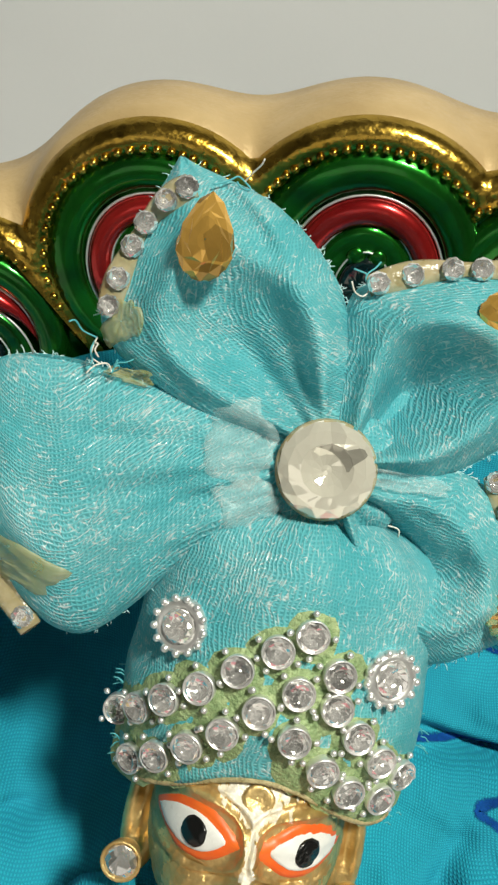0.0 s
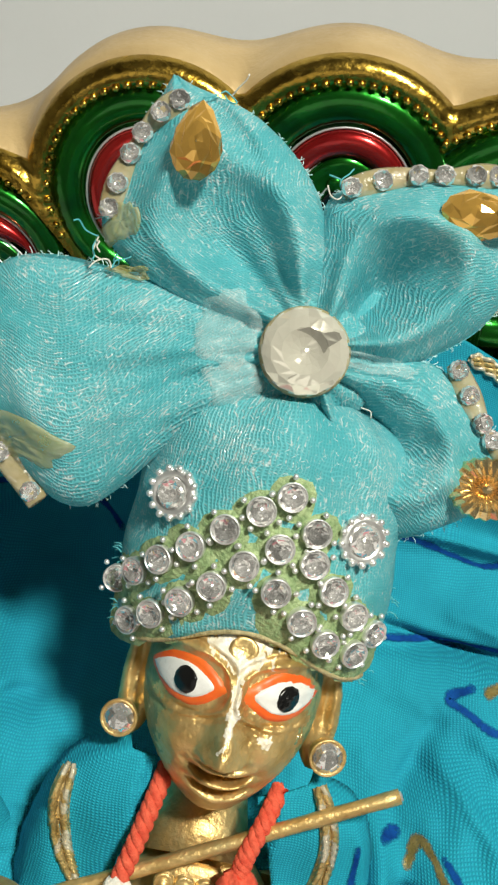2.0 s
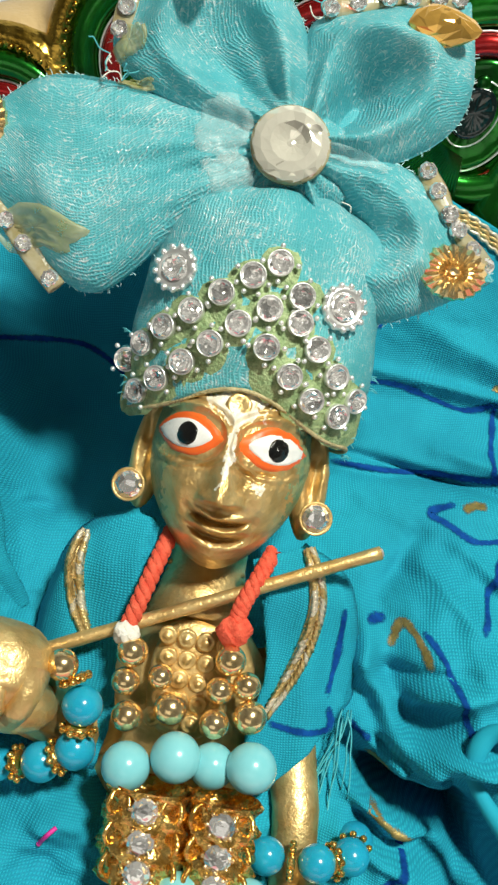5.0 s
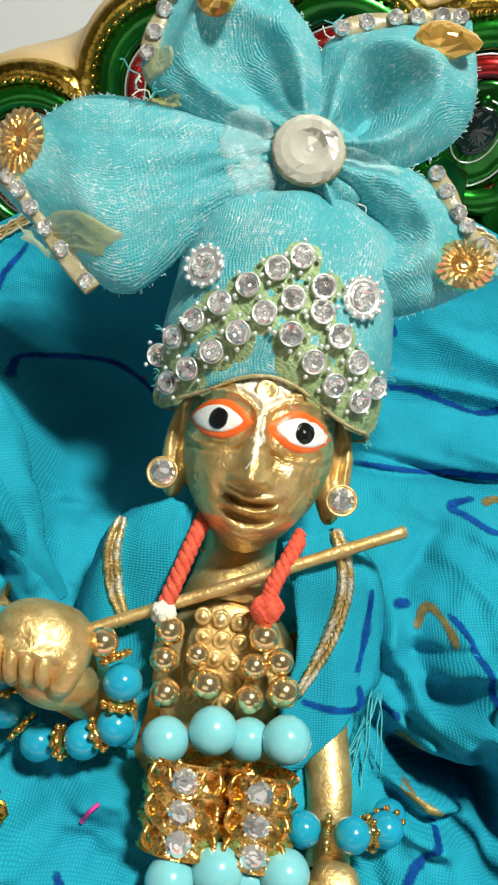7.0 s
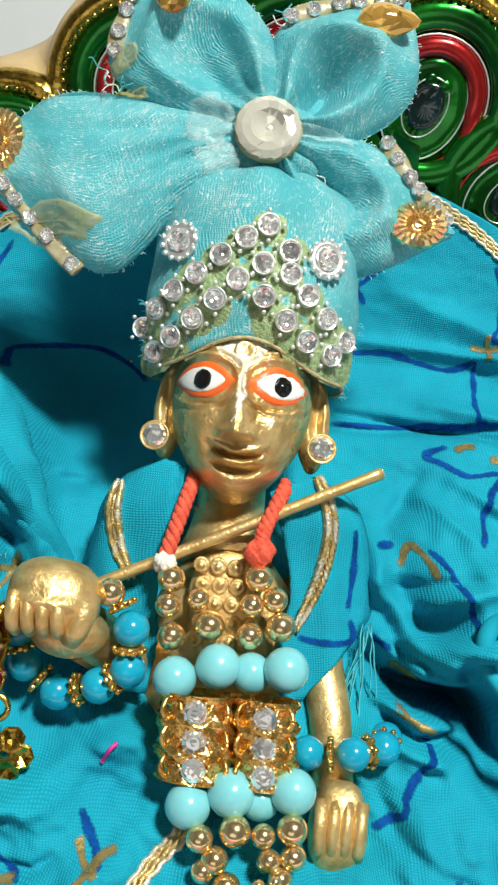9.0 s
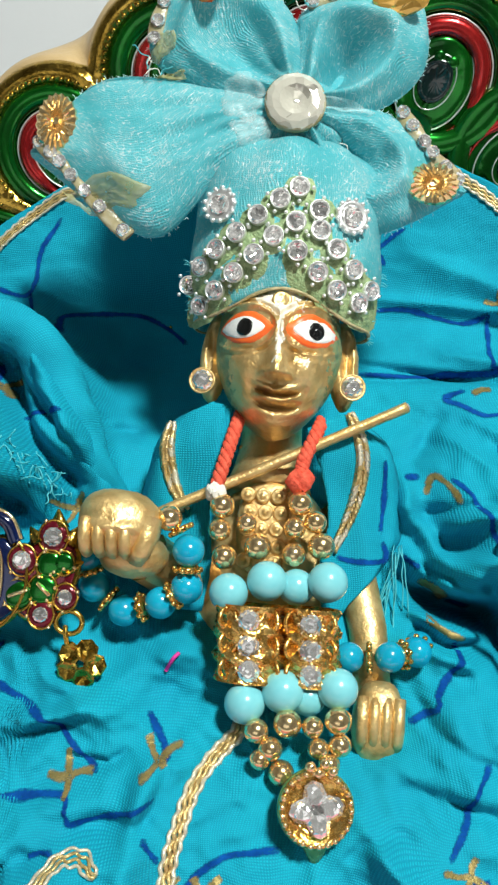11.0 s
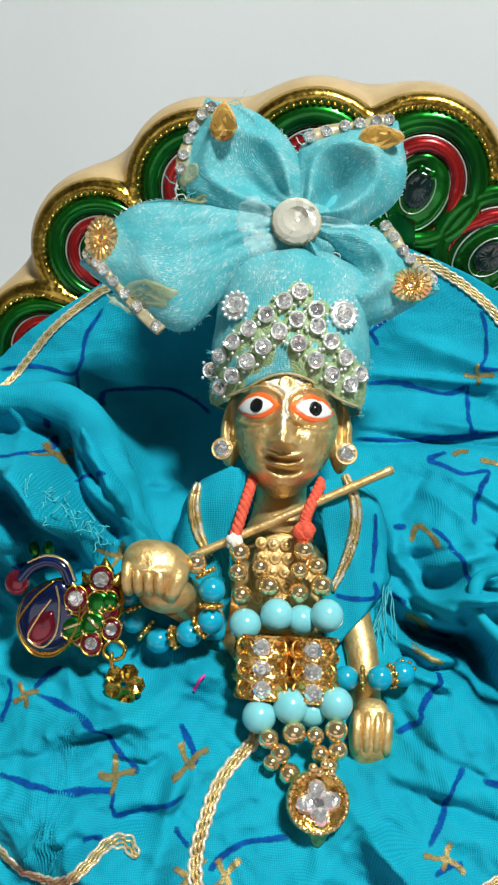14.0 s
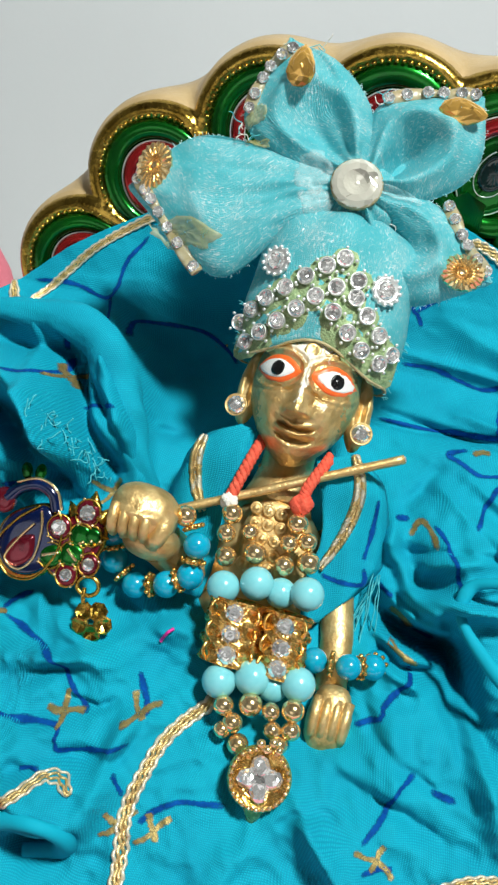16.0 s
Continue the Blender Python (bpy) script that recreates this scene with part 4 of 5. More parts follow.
def flower():
    f = thing("flower", (0, 20, -6), "pale turquoise net bow flower on the turban", "flower")
    petal(f, [(-1, 33, -4), (-10, 26, -4), (-20, 15, -6), (-30, 19, -8), (-43, 28, -10)], [(-1, 39, -4), (-12, 40, -5), (-28, 41.5, -7), (-36, 38.5, -9), (-43, 29, -10)], 5, 2, 3, 2, (0.66, 1.5))
    petal(f, [(-1, 37, -4), (-14, 39, -5), (-24, 45, -7), (-23, 54, -7), (-20, 63, -8)], [(1, 38, -4), (0.5, 47, -6), (-2, 54, -7), (-9, 60, -7), (-19, 63, -8)], 6, 7, 3, 2, (0.74, -1.4))
    petal(f, [(0, 38, -4), (-0.5, 47, -6), (0, 54, -7), (8, 57, -7), (18, 60, -8)], [(2, 36, -4), (11, 37, -6), (19, 43, -7), (21, 50, -7), (19, 60, -8)], 6, 8)
    petal(f, [(1, 37, -4), (8, 38, -6), (15, 38, -7), (21, 34, -8), (29, 27, -10)], [(1, 34, -4), (5, 25, -5), (13, 18.5, -7), (19, 20, -8), (28, 26, -10)], 5, 6)
    # gathered heart
    bm = bmesh.new()
    for v in ball(bm, (0.2, 35.2, -6.0), (8.5, 7.5, 4.6), 48, 24):
        a = math.atan2(v.co.y - 35.2, v.co.x - 0.2)
        v.co += Vector((0, 0, 0.45 * math.sin(11 * a) + 0.4 * noise.noise(v.co * 0.4)))
    lay = bm.loops.layers.uv.verify()
    for fc in bm.faces:
        for lp in fc.loops:
            lp[lay].uv = (lp.vert.co.x, lp.vert.co.y)
    PETAL_SKIN.extend(v.co.copy() for v in bm.verts)
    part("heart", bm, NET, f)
    # centre gem
    bm = bmesh.new()
    m = facing((0, 36.2, -0.6), (0, 0.05, 1))
    lathe(bm, m, [(4.3, -1.5), (4.8, -0.6), (4.85, 0.2), (4.5, 0.55)], 40)
    g = part("gem_setting", bm, GLUE, f, "clear gem rim with yellowed glue")
    bm = bmesh.new()
    rings = []
    for k, (r, z) in enumerate(((4.7, 0.3), (4.6, 0.75), (3.7, 1.35), (2.5, 1.5), (1.5, 1.0), (0.5, 0.7), (0.03, 0.8))):
        rings.append([m @ Vector((r * math.cos(a), r * math.sin(a), z)) for a in (2 * math.pi * (j + 0.5 * (k % 2)) / 14 for j in range(14))])
    sheet(bm, rings, closed=True)
    part("centre_gem", bm, CLEAR_GEM, g, "large round clear faceted gem", smooth=False)

    def strip(pts, count, r=1.08, wide=1.45):
        line = [Vector((p.x, p.y, petal_z(p.x, p.y, p.z) + 0.1)) for p in spline(pts, 24)]
        for q in range(3):
            line = [line[0]] + [(a + 2 * b + c) / 4 for a, b, c in zip(line, line[1:], line[2:])] + [line[-1]]
        bm = bmesh.new()
        tube(bm, line, lambda u: wide * (0.75 + 0.25 * math.sin(9 * u)), 10, 0.35)
        s = part("stone_strip", bm, GLUE, f, "strip of rhinestones on yellowed glue")
        for k in range(count):
            p = line[round(1 + 22 * k / (count - 1))]
            part("rhinestone", chaton_bm(facing(p + Vector((0, 0, 0.45)), (0.1 * math.sin(k), 0.1, 1), k), r * 1.08, 8), CRYSTAL, s, smooth=False)

    strip([(-23.6, 46.5, -5.0), (-22.7, 52, -4.3), (-21.0, 56.8, -4.5), (-17.8, 60.0, -5)], 6)
    strip([(0.8, 54.2, -4.8), (6.9, 57.0, -4.6), (12.5, 58.2, -4.6), (17.5, 59.3, -5.5)], 6)
    strip([(-41.5, 30, -8), (-37.2, 26.0, -6.5), (-32.8, 21.6, -5.5), (-25.0, 14.5, -5)], 7)
    strip([(17.0, 38.6, -6.0), (20.1, 33.7, -5.5), (23.1, 30.4, -6), (27.5, 27.6, -7.5)], 6)

    def rosette(at, sx, sy, spin):
        m = facing(at, (0, 0, 1), spin) @ Matrix.Diagonal((sx, sy, 1, 1))
        bm = bmesh.new()
        n = 40
        rings = []
        for r, z in ((0.02, 0.75), (0.45, 0.8), (0.55, 0.3), (1.0, 0.35), (1.6, 0.75), (2.6, 0.85), (3.3, 0.55), (3.5, 0.0), (3.0, -0.4)):
            rings.append([m @ Vector(((r + (0.25 * (j % 2) if r > 3 else 0)) * math.cos(2 * math.pi * j / n), (r + (0.25 * (j % 2) if r > 3 else 0)) * math.sin(2 * math.pi * j / n), z + (0.35 * (j % 2) if r > 0.9 else 0))) for j in range(n)])
        sheet(bm, rings, closed=True)
        part("rosette", bm, GOLD, f, "stamped gold rosette with radiating pleats", smooth=False)

    rosette((-38.2, 32.4, petal_z(-38.2, 32.4, -6) + 0.5), 0.92, 1.3, 0)
    rosette((22.6, 25.8, petal_z(22.6, 25.8, -6) + 0.5), 1.15, 0.95, 0)

    def drop(at, sx, sy, spin):
        m = facing(at, (0, 0.05, 1), spin) @ Matrix.Diagonal((sx, sy, 1, 1))
        bm = bmesh.new()
        rings = []
        n = 10
        for ring, (r, z) in enumerate(((1.0, -0.5), (1.02, 0.2), (0.84, 0.8), (0.58, 1.3), (0.28, 1.65), (0.02, 1.75))):
            row = []
            for j in range(n):
                a = 2 * math.pi * (j + 0.5 * (ring % 2)) / n
                s = math.sin(a)
                row.append(m @ Vector((r * math.cos(a) * (1 - 0.35 * max(0, s)), r * s * (1.25 if s > 0 else 0.95), z)))
            rings.append(row)
        sheet(bm, rings, closed=True)
        part("drop_gem", bm, AMBER, f, "amber drop-shaped faceted gem", smooth=False)

    drop((-15.2, 54.4, petal_z(-15.2, 54.4, -3) + 0.3), 2.7, 3.7, 0.05)
    drop((14.8, 53.8, petal_z(14.8, 53.8, -3) + 0.3), 2.7, 4.0, -1.5)
    # dried glue smears
    for k, (x, y, rx, ry, mat) in enumerate(((-29, 21, 7.0, 2.6, STAIN), (-8.5, 37.0, 3.4, 4.0, PALE_GLUE), (-6.5, 31.5, 3.0, 2.6, PALE_GLUE), (8.0, 36.5, 4.5, 1.0, PALE_GLUE), (-20, 41.0, 2.4, 0.8, STAIN), (-22, 46, 2.0, 2.4, STAIN))):
        bm = bmesh.new()
        rows = []
        for q in range(9):
            row = []
            for j in range(30):
                a = 2 * math.pi * j / 30
                rr = (q / 8 + 0.02) * (1 + 0.45 * noise.noise(Vector((2 * math.cos(a), 2 * math.sin(a), k * 3.1))))
                px, py = x + rx * rr * math.cos(a), y + ry * rr * math.sin(a)
                row.append((px, py, petal_z(px, py, -6.0) + 0.16 + 0.1 * noise.noise(Vector((px, py, k))) - (0.3 if q == 8 else 0)))
            rows.append(row)
        sheet(bm, rows, closed=True)
        part("glue_smear", bm, mat, f)
    # stray threads
    rnd = random.Random(9)
    for x, y, n in ((1.0, 54, 5), (-24, 44, 4), (-22, 41, 3), (-13, 61.5, 3), (3, 30, 4), (6, 32, 3)):
        for k in range(n):
            p = Vector((x, y, -4.5))
            pts = [p]
            d = Vector((rnd.uniform(-1, 1), rnd.uniform(-0.4, 1), rnd.uniform(-0.1, 0.4)))
            for q in range(4):
                d += Vector((rnd.uniform(-0.9, 0.9), rnd.uniform(-0.9, 0.9), rnd.uniform(-0.2, 0.3)))
                pts.append(pts[-1] + d.normalized() * rnd.uniform(0.5, 1.2))
            bm = bmesh.new()
            tube(bm, spline(pts, 14), 0.09, 5)
            part("stray_thread", bm, COTTON if k % 2 else NET, f)
    return f


FLOWER = flower()


# ---- print and braid on the dress ----
def print_line(parent, pts, wide=0.5, mat=None, name="printed_line", surf=None, lift=0.17):
    line = spline([(x, y, 0) for x, y in pts], 10 * (len(pts) - 1))
    put = surf or (lambda x, y, l: on_cloth(x, y, l))
    bm = bmesh.new()
    rows, uvs = [], []
    wide *= 1.35
    for k, p in enumerate(line):
        d = (line[min(k + 1, len(line) - 1)] - line[max(k - 1, 0)]).normalized()
        s = Vector((-d.y, d.x, 0)) * wide * (0.85 + 0.5 * noise.noise(p * 0.35)) * (1 if 0 < k < len(line) - 1 else 0.3)
        jag = 0.16 * noise.noise(p * 2.3)
        rows.append([put(p.x + s.x * c + jag, p.y + s.y * c, lift) for c in (-1, -0.4, 0.4, 1)])
        uvs.append([(k, e * min(1, 0.3 + 0.25 * k, 0.3 + 0.25 * (len(line) - 1 - k))) for e in (0, 0.55, 0.55, 0)])
    sheet(bm, rows, uvs)
    return part(name, bm, mat or BLUE_PRINT, parent)


UPPER_PRINT = [[(-69.5, 12.6), (-59.8, 13.6), (-50.2, 12.3), (-48.9, 20.5), (-44.8, 27.8)],
               [(-41.8, 3.4), (-43.3, 8.1), (-38.4, 10.0), (-29.5, 11.3), (-23.2, 9.0), (-18.8, 5.6)],
               [(-50.2, 12.3), (-47.9, 7.4), (-43.6, 2.4)],
               [(15.3, 30.1), (17.0, 25.9), (18.4, 24.7), (19.8, 22.6)],
               [(17.7, 25.3), (20.7, 28.0), (23.1, 29.8)],
               [(17.6, 13.8), (24.2, 14.3), (30.8, 13.1), (36.1, 12.4), (40.8, 14.1)],
               [(40.8, 14.1), (40.8, 9.5), (40.5, 3.2), (42.0, 2.2)],
               [(42.4, 31.5), (43.9, 27.8), (44.4, 21.5), (43.5, 17.9), (52.0, 18.4)],
               [(15.6, 0.0), (24.4, 0.2), (32.1, 1.1), (40.4, 1.6), (48.0, 2.8)]]
SIDE_PRINT = [[(34.7, -2.7), (31.0, -4.6), (33.8, -5.9), (37.9, -7.5), (43.2, -6.8), (40.5, -11.5), (39.2, -15.1), (38.0, -18.8)],
              [(22.7, -20.2), (25.7, -19.7)], [(30.2, -19.9), (32.4, -22.1), (34.6, -26.0), (37.0, -31.0)],
              [(22.4, -33.1), (25.6, -35.0)], [(31.3, -40.2), (37.1, -41.9)],
              [(31.2, -46.1), (31.8, -47.8), (29.8, -51.0), (28.2, -53.4), (27.7, -55.6), (23.7, -58.0)],
              [(-56.0, 4.7), (-49.4, -1.1), (-49.8, -4.2)], [(-53.8, -12.7), (-49.4, -11.9), (-47.2, -8.8), (-48.3, -5.0)],
              [(-41.8, -15.0), (-37.8, -14.0), (-33.8, -13.8)], [(-50.1, -33.8), (-46.5, -32.1), (-44.3, -30.3)]]
LOWER_PRINT = [[(-43.6, -55.0), (-41.5, -52.4), (-39.2, -50.8)],
               [(-42.6, -55.8), (-35.1, -58.0), (-28.8, -60.8), (-25.1, -64.1), (-21.5, -66.8)],
               [(-46.2, -68.8), (-39.5, -69.9), (-34.2, -70.4), (-25.8, -69.4), (-24.6, -71.5), (-23.4, -72.8), (-18.1, -71.4), (-12.6, -68.9)],
               [(-15.5, -58.8), (-12.8, -62.2), (-11.4, -64.6)], [(-49.4, -61.6), (-48.0, -56.5), (-49.1, -53.5)],
               [(-13.7, -73.6), (-11.3, -77.0)], [(-7.7, -80.6), (-5.1, -78.0), (-1.4, -76.2), (5.7, -75.0)],
               [(28.9, -74.1), (31.6, -69.4), (32.9, -64.8), (35.6, -62.1)], [(38.5, -64.1), (43.1, -64.4)],
               [(-28.8, -76.6), (-27.2, -75.8), (-25.2, -75.5)], [(29.6, -77.8), (32.8, -76.7), (34.8, -76.8)]]
GOLD_STROKES = [[(35.8, -3.4), (37.7, -2.4), (39.5, -2.3)], [(41.6, -4.2), (43.5, -4.5), (46.3, -5.3)], [(26.2, -22.9), (27.6, -19.6), (29.6, -21.0), (31.4, -24.3)], [(25.7, -36.9), (28.5, -38.3), (31.0, -40.2)], [(26.4, -42.4), (29.2, -44.3), (33.0, -45.7)]]
for pts in UPPER_PRINT + SIDE_PRINT + LOWER_PRINT:
    print_line(SKIRT, pts)
for pts in GOLD_STROKES:
    print_line(SKIRT, pts, 0.6, GOLD_PRINT, "printed_stroke", lift=0.2)
rnd = random.Random(12)
for x, y, turn in ((42.6, 16.3, 0.05), (-25.4, -67.5, 0.15), (-12.8, -64.5, 0.8), (31.8, -75.7, -0.4), (-45.1, -56.2, 0.5), (-46.2, -9.8, 0.7), (-4.8, -81.4, 0.6), (-10.4, -81.3, 0.9), (-32, -29.5, 1.3)):
    for k in range(4):
        a = turn + k * math.pi / 2 + rnd.uniform(-0.25, 0.25)
        n = rnd.uniform(2.4, 4.2) if k < 3 else rnd.uniform(1.2, 2.6)
        c, s = math.cos(a), math.sin(a)
        print_line(SKIRT, [(x, y), (x + n * 0.5 * c - 0.25 * s, y + n * 0.5 * s + 0.25 * c), (x + n * c, y + n * s)], 0.5, GOLD_PRINT, "printed_star", lift=0.22)


def braid(parent, pts, wide=0.9, surf=None, mat=None, lift=0.35):
    """Two plaited cords side by side on the cloth, and a paler edge."""
    n = 14 * (len(pts) - 1)
    put = surf or on_cloth
    line = spline([(x, y, 0) for x, y in pts], n)
    strands = [[], [], [], []]
    run = 0.0
    for k, p in enumerate(line):
        d = (line[min(k + 1, n)] - line[max(k - 1, 0)]).normalized()
        s = Vector((-d.y, d.x, 0))
        if k:
            run += (p - line[k - 1]).length
        for j in range(4):
            off = min(1.0, 0.35 + 0.2 * k, 0.35 + 0.2 * (n - k)) * wide * ((-0.95, -0.32, 0.32, 0.95)[j] + 0.16 * math.sin(run * 3.2 + j * 1.6))
            q = p + s * off
            strands[j].append(put(q.x, q.y, lift + 0.22 * math.cos(run * 3.2 + j * 1.6)))
    b = None
    for j, st in enumerate(strands):
        bm = bmesh.new()
        tube(bm, st, wide * 0.38, 6)
        m = (WHITE_BRAID, BRAID, BRAID, WHITE_BRAID)[j] if mat is None else mat
        b = part("braid" if j == 0 else "braid_strand", bm, m, parent if b is None else b, "plaited gold thread braid trim" if j == 0 else "")
        if j:
            b = b.parent
    return b


braid(DRESS, [(-69, 6), (-62.5, 15), (-55.6, 23), (-45, 31.5), (-30, 37.5)], 0.75)
braid(DRESS, [(25.5, 42), (29.5, 41), (37.2, 37.3), (45, 31.5), (49.8, 25.7), (53.8, 22), (59, 15)], 0.85)
braid(DRESS, [(-1, -59), (-2, -61), (-7, -67), (-9, -73), (-10, -79), (-9, -85), (-8, -92), (-8, -100)], 0.95)
braid(DRESS, [(-46, -80), (-39, -83), (-32, -83), (-27, -79), (-24, -76), (-21, -76), (-19, -77.5)], 0.7)
braid(DRESS, [(33, -84), (36, -81), (42, -78), (47, -75), (54, -73)], 0.7)
braid(DRESS, [(-66, -9), (-70, 2), (-74, 11)], 0.9)


def strap(parent, pts, wide, surf):
    """A flat plaited band, widest in the middle: a backing and two rows of slanting stitches."""
    n = 60
    line = spline([(x, y, 0) for x, y in pts], n)
    swell = lambda u: wide * (0.35 + 0.65 * math.sin(math.pi * min(1, 0.12 + u * 0.88)) ** 0.7)
    bm, stitches, shiny = bmesh.new(), bmesh.new(), bmesh.new()
    rows = []
    for k, p in enumerate(line):
        d = (line[min(k + 1, n)] - line[max(k - 1, 0)]).normalized()
        s = Vector((-d.y, d.x, 0)) * swell(k / n)
        rows.append([surf(p.x + s.x * c, p.y + s.y * c, lift) for c, lift in ((-1, 0.0), (-0.95, 0.4), (-0.4, 0.55), (0.0, 0.4), (0.4, 0.55), (0.95, 0.4), (1, 0.0))])
        if k % 2 == 0 and 0 < k < n - 1:
            for side in (-1, 1):
                a = p + s * side * (0.25 + 0.2 * noise.noise(p)) - d * 0.8
                b = p + s * side * (0.72 + 0.2 * noise.noise(p * 1.7)) + d * 0.8
                tube(shiny if noise.noise(p * 0.5 + Vector((0, 0, side))) > 0.05 else stitches, [surf(a.x, a.y, 0.55), surf((a.x + b.x) / 2, (a.y + b.y) / 2, 0.85), surf(b.x, b.y, 0.5)], 0.3, 6, 0.6)
    sheet(bm, rows)
    b = part("strap", bm, BRAID, parent, "flat plaited gold thread strap")
    tagged(part("stitches", stitches, BRAID, b), kind="stuff")
    tagged(part("shiny_stitches", shiny, WHITE_BRAID, b, "pale shiny thread"), kind="stuff")


def hem_roll():
    """Rolled hem of a fold at the side of the skirt."""
    bm = bmesh.new()
    pts = [Vector((x, y, cloth_z(46, -34) + 7 + 2.5 * math.sin(x * 0.3))) for x, y in ((58, -22), (50, -24.5), (42, -27), (38.2, -28.6), (36.8, -31.5), (37.4, -35), (40.9, -39), (47, -44), (58, -51))]
    tube(bm, spline(pts, 50), lambda u: 1.15 + 0.2 * math.sin(17 * u), 12)
    part("rolled_hem", bm, CLOTH, DRESS)
    bm = bmesh.new()
    pts = [on_cloth(x, y, 0.8) for x, y in ((-32, -87), (-28, -83.5), (-22, -82), (-18, -84), (-19, -88), (-25, -90))]
    tube(bm, spline(pts, 40), lambda u: 1.5 + 0.3 * math.sin(11 * u), 12)
    part("rolled_hem", bm, CLOTH, DRESS)


def cloth_roll(pts, radius, flat, seed):
    """A plump rolled fold of cloth with fine wrinkles across it."""
    line = spline(pts, 56)
    rows, uvs = [], []
    run = 0.0
    for k, p in enumerate(line):
        d = (line[min(k + 1, 56)] - line[max(k - 1, 0)]).normalized()
        side = d.cross(Vector((0, 0, 1))).normalized()
        if k:
            run += (p - line[k - 1]).length
        row, uv = [], []
        for j in range(29):
            a = 2 * math.pi * j / 28
            w = 1 + 0.10 * noise.noise(Vector((run * 0.22, 2 * math.cos(a), 2 * math.sin(a) + seed))) + 0.07 * math.sin(run * 0.55 + 2.2 * math.sin(a) + seed)
            w += 0.06 * noise.noise(Vector((run * 0.7, 3 * math.cos(a), 3 * math.sin(a) + seed)))
            w -= 0.08 * math.exp(-((a - 1.2 - 0.5 * math.sin(run * 0.12 + seed)) / 0.22) ** 2)
            r = radius * (0.30 + 0.70 * math.sin(math.pi * min(0.5, k / 56)) * min(1.0, (57 - k) / 18)) * w
            row.append(p + r * math.cos(a) * side + Vector((0, 0, flat * r * math.sin(a))))
            uv.append((run, a * radius))
        rows.append(row)
        uvs.append(uv)
    bm = bmesh.new()
    sheet(bm, rows, uvs)
    part("sleeve_fold", bm, CLOTH, DRESS)


cloth_roll([(-70, -1, -13), (-57, 0.5, -13), (-48, 1.0, -13.5), (-41, -2, -14), (-36.5, -8.5, -15), (-33, -15.5, -15), (-29, -22, -15.5), (-24, -28, -18)], 4.4, 0.9, 1.0)
hem_roll()
rnd = random.Random(21)
for k in range(48):
    u = rnd.random()
    x, y = -42.5 + 8 * u + rnd.gauss(0, 0.8), -18.5 - 8 * u + rnd.gauss(0, 0.8)
    p = on_cloth(x, y, 0.1)
    pts = [p]
    d = Vector((rnd.uniform(-1, 1), rnd.uniform(-1, 1), 0.8))
    for q in range(4):
        d += Vector((rnd.uniform(-0.8, 0.8), rnd.uniform(-0.8, 0.8), rnd.uniform(-0.7, 0.3)))
        pts.append(pts[-1] + d.normalized() * rnd.uniform(0.5, 1.1))
    bm = bmesh.new()
    tube(bm, spline(pts, 12), 0.12, 5)
    part("frayed_thread", bm, THREAD, SKIRT)


# ---- bodice ----
def bodice_z(x, y):
    z = -6.8 - 0.007 * x * x - 0.02 * max(0, abs(x) - 12) ** 2 * (1 if y > -30 else 0.4)
    z += 1.4 * math.exp(-((y + 17) / 5) ** 2) * (1 if abs(x) > 8 else 0) + 0.5 * noise.noise(Vector((x * 0.22, y * 0.12, 9)))
    z += 0.7 * math.sin(x * 0.8 + y * 0.15) * math.exp(-((abs(x) - 17) / 5) ** 2)
    return z


def on_bodice(x, y, lift=0.15):
    return Vector((x, y, bodice_z(x, y) + lift))


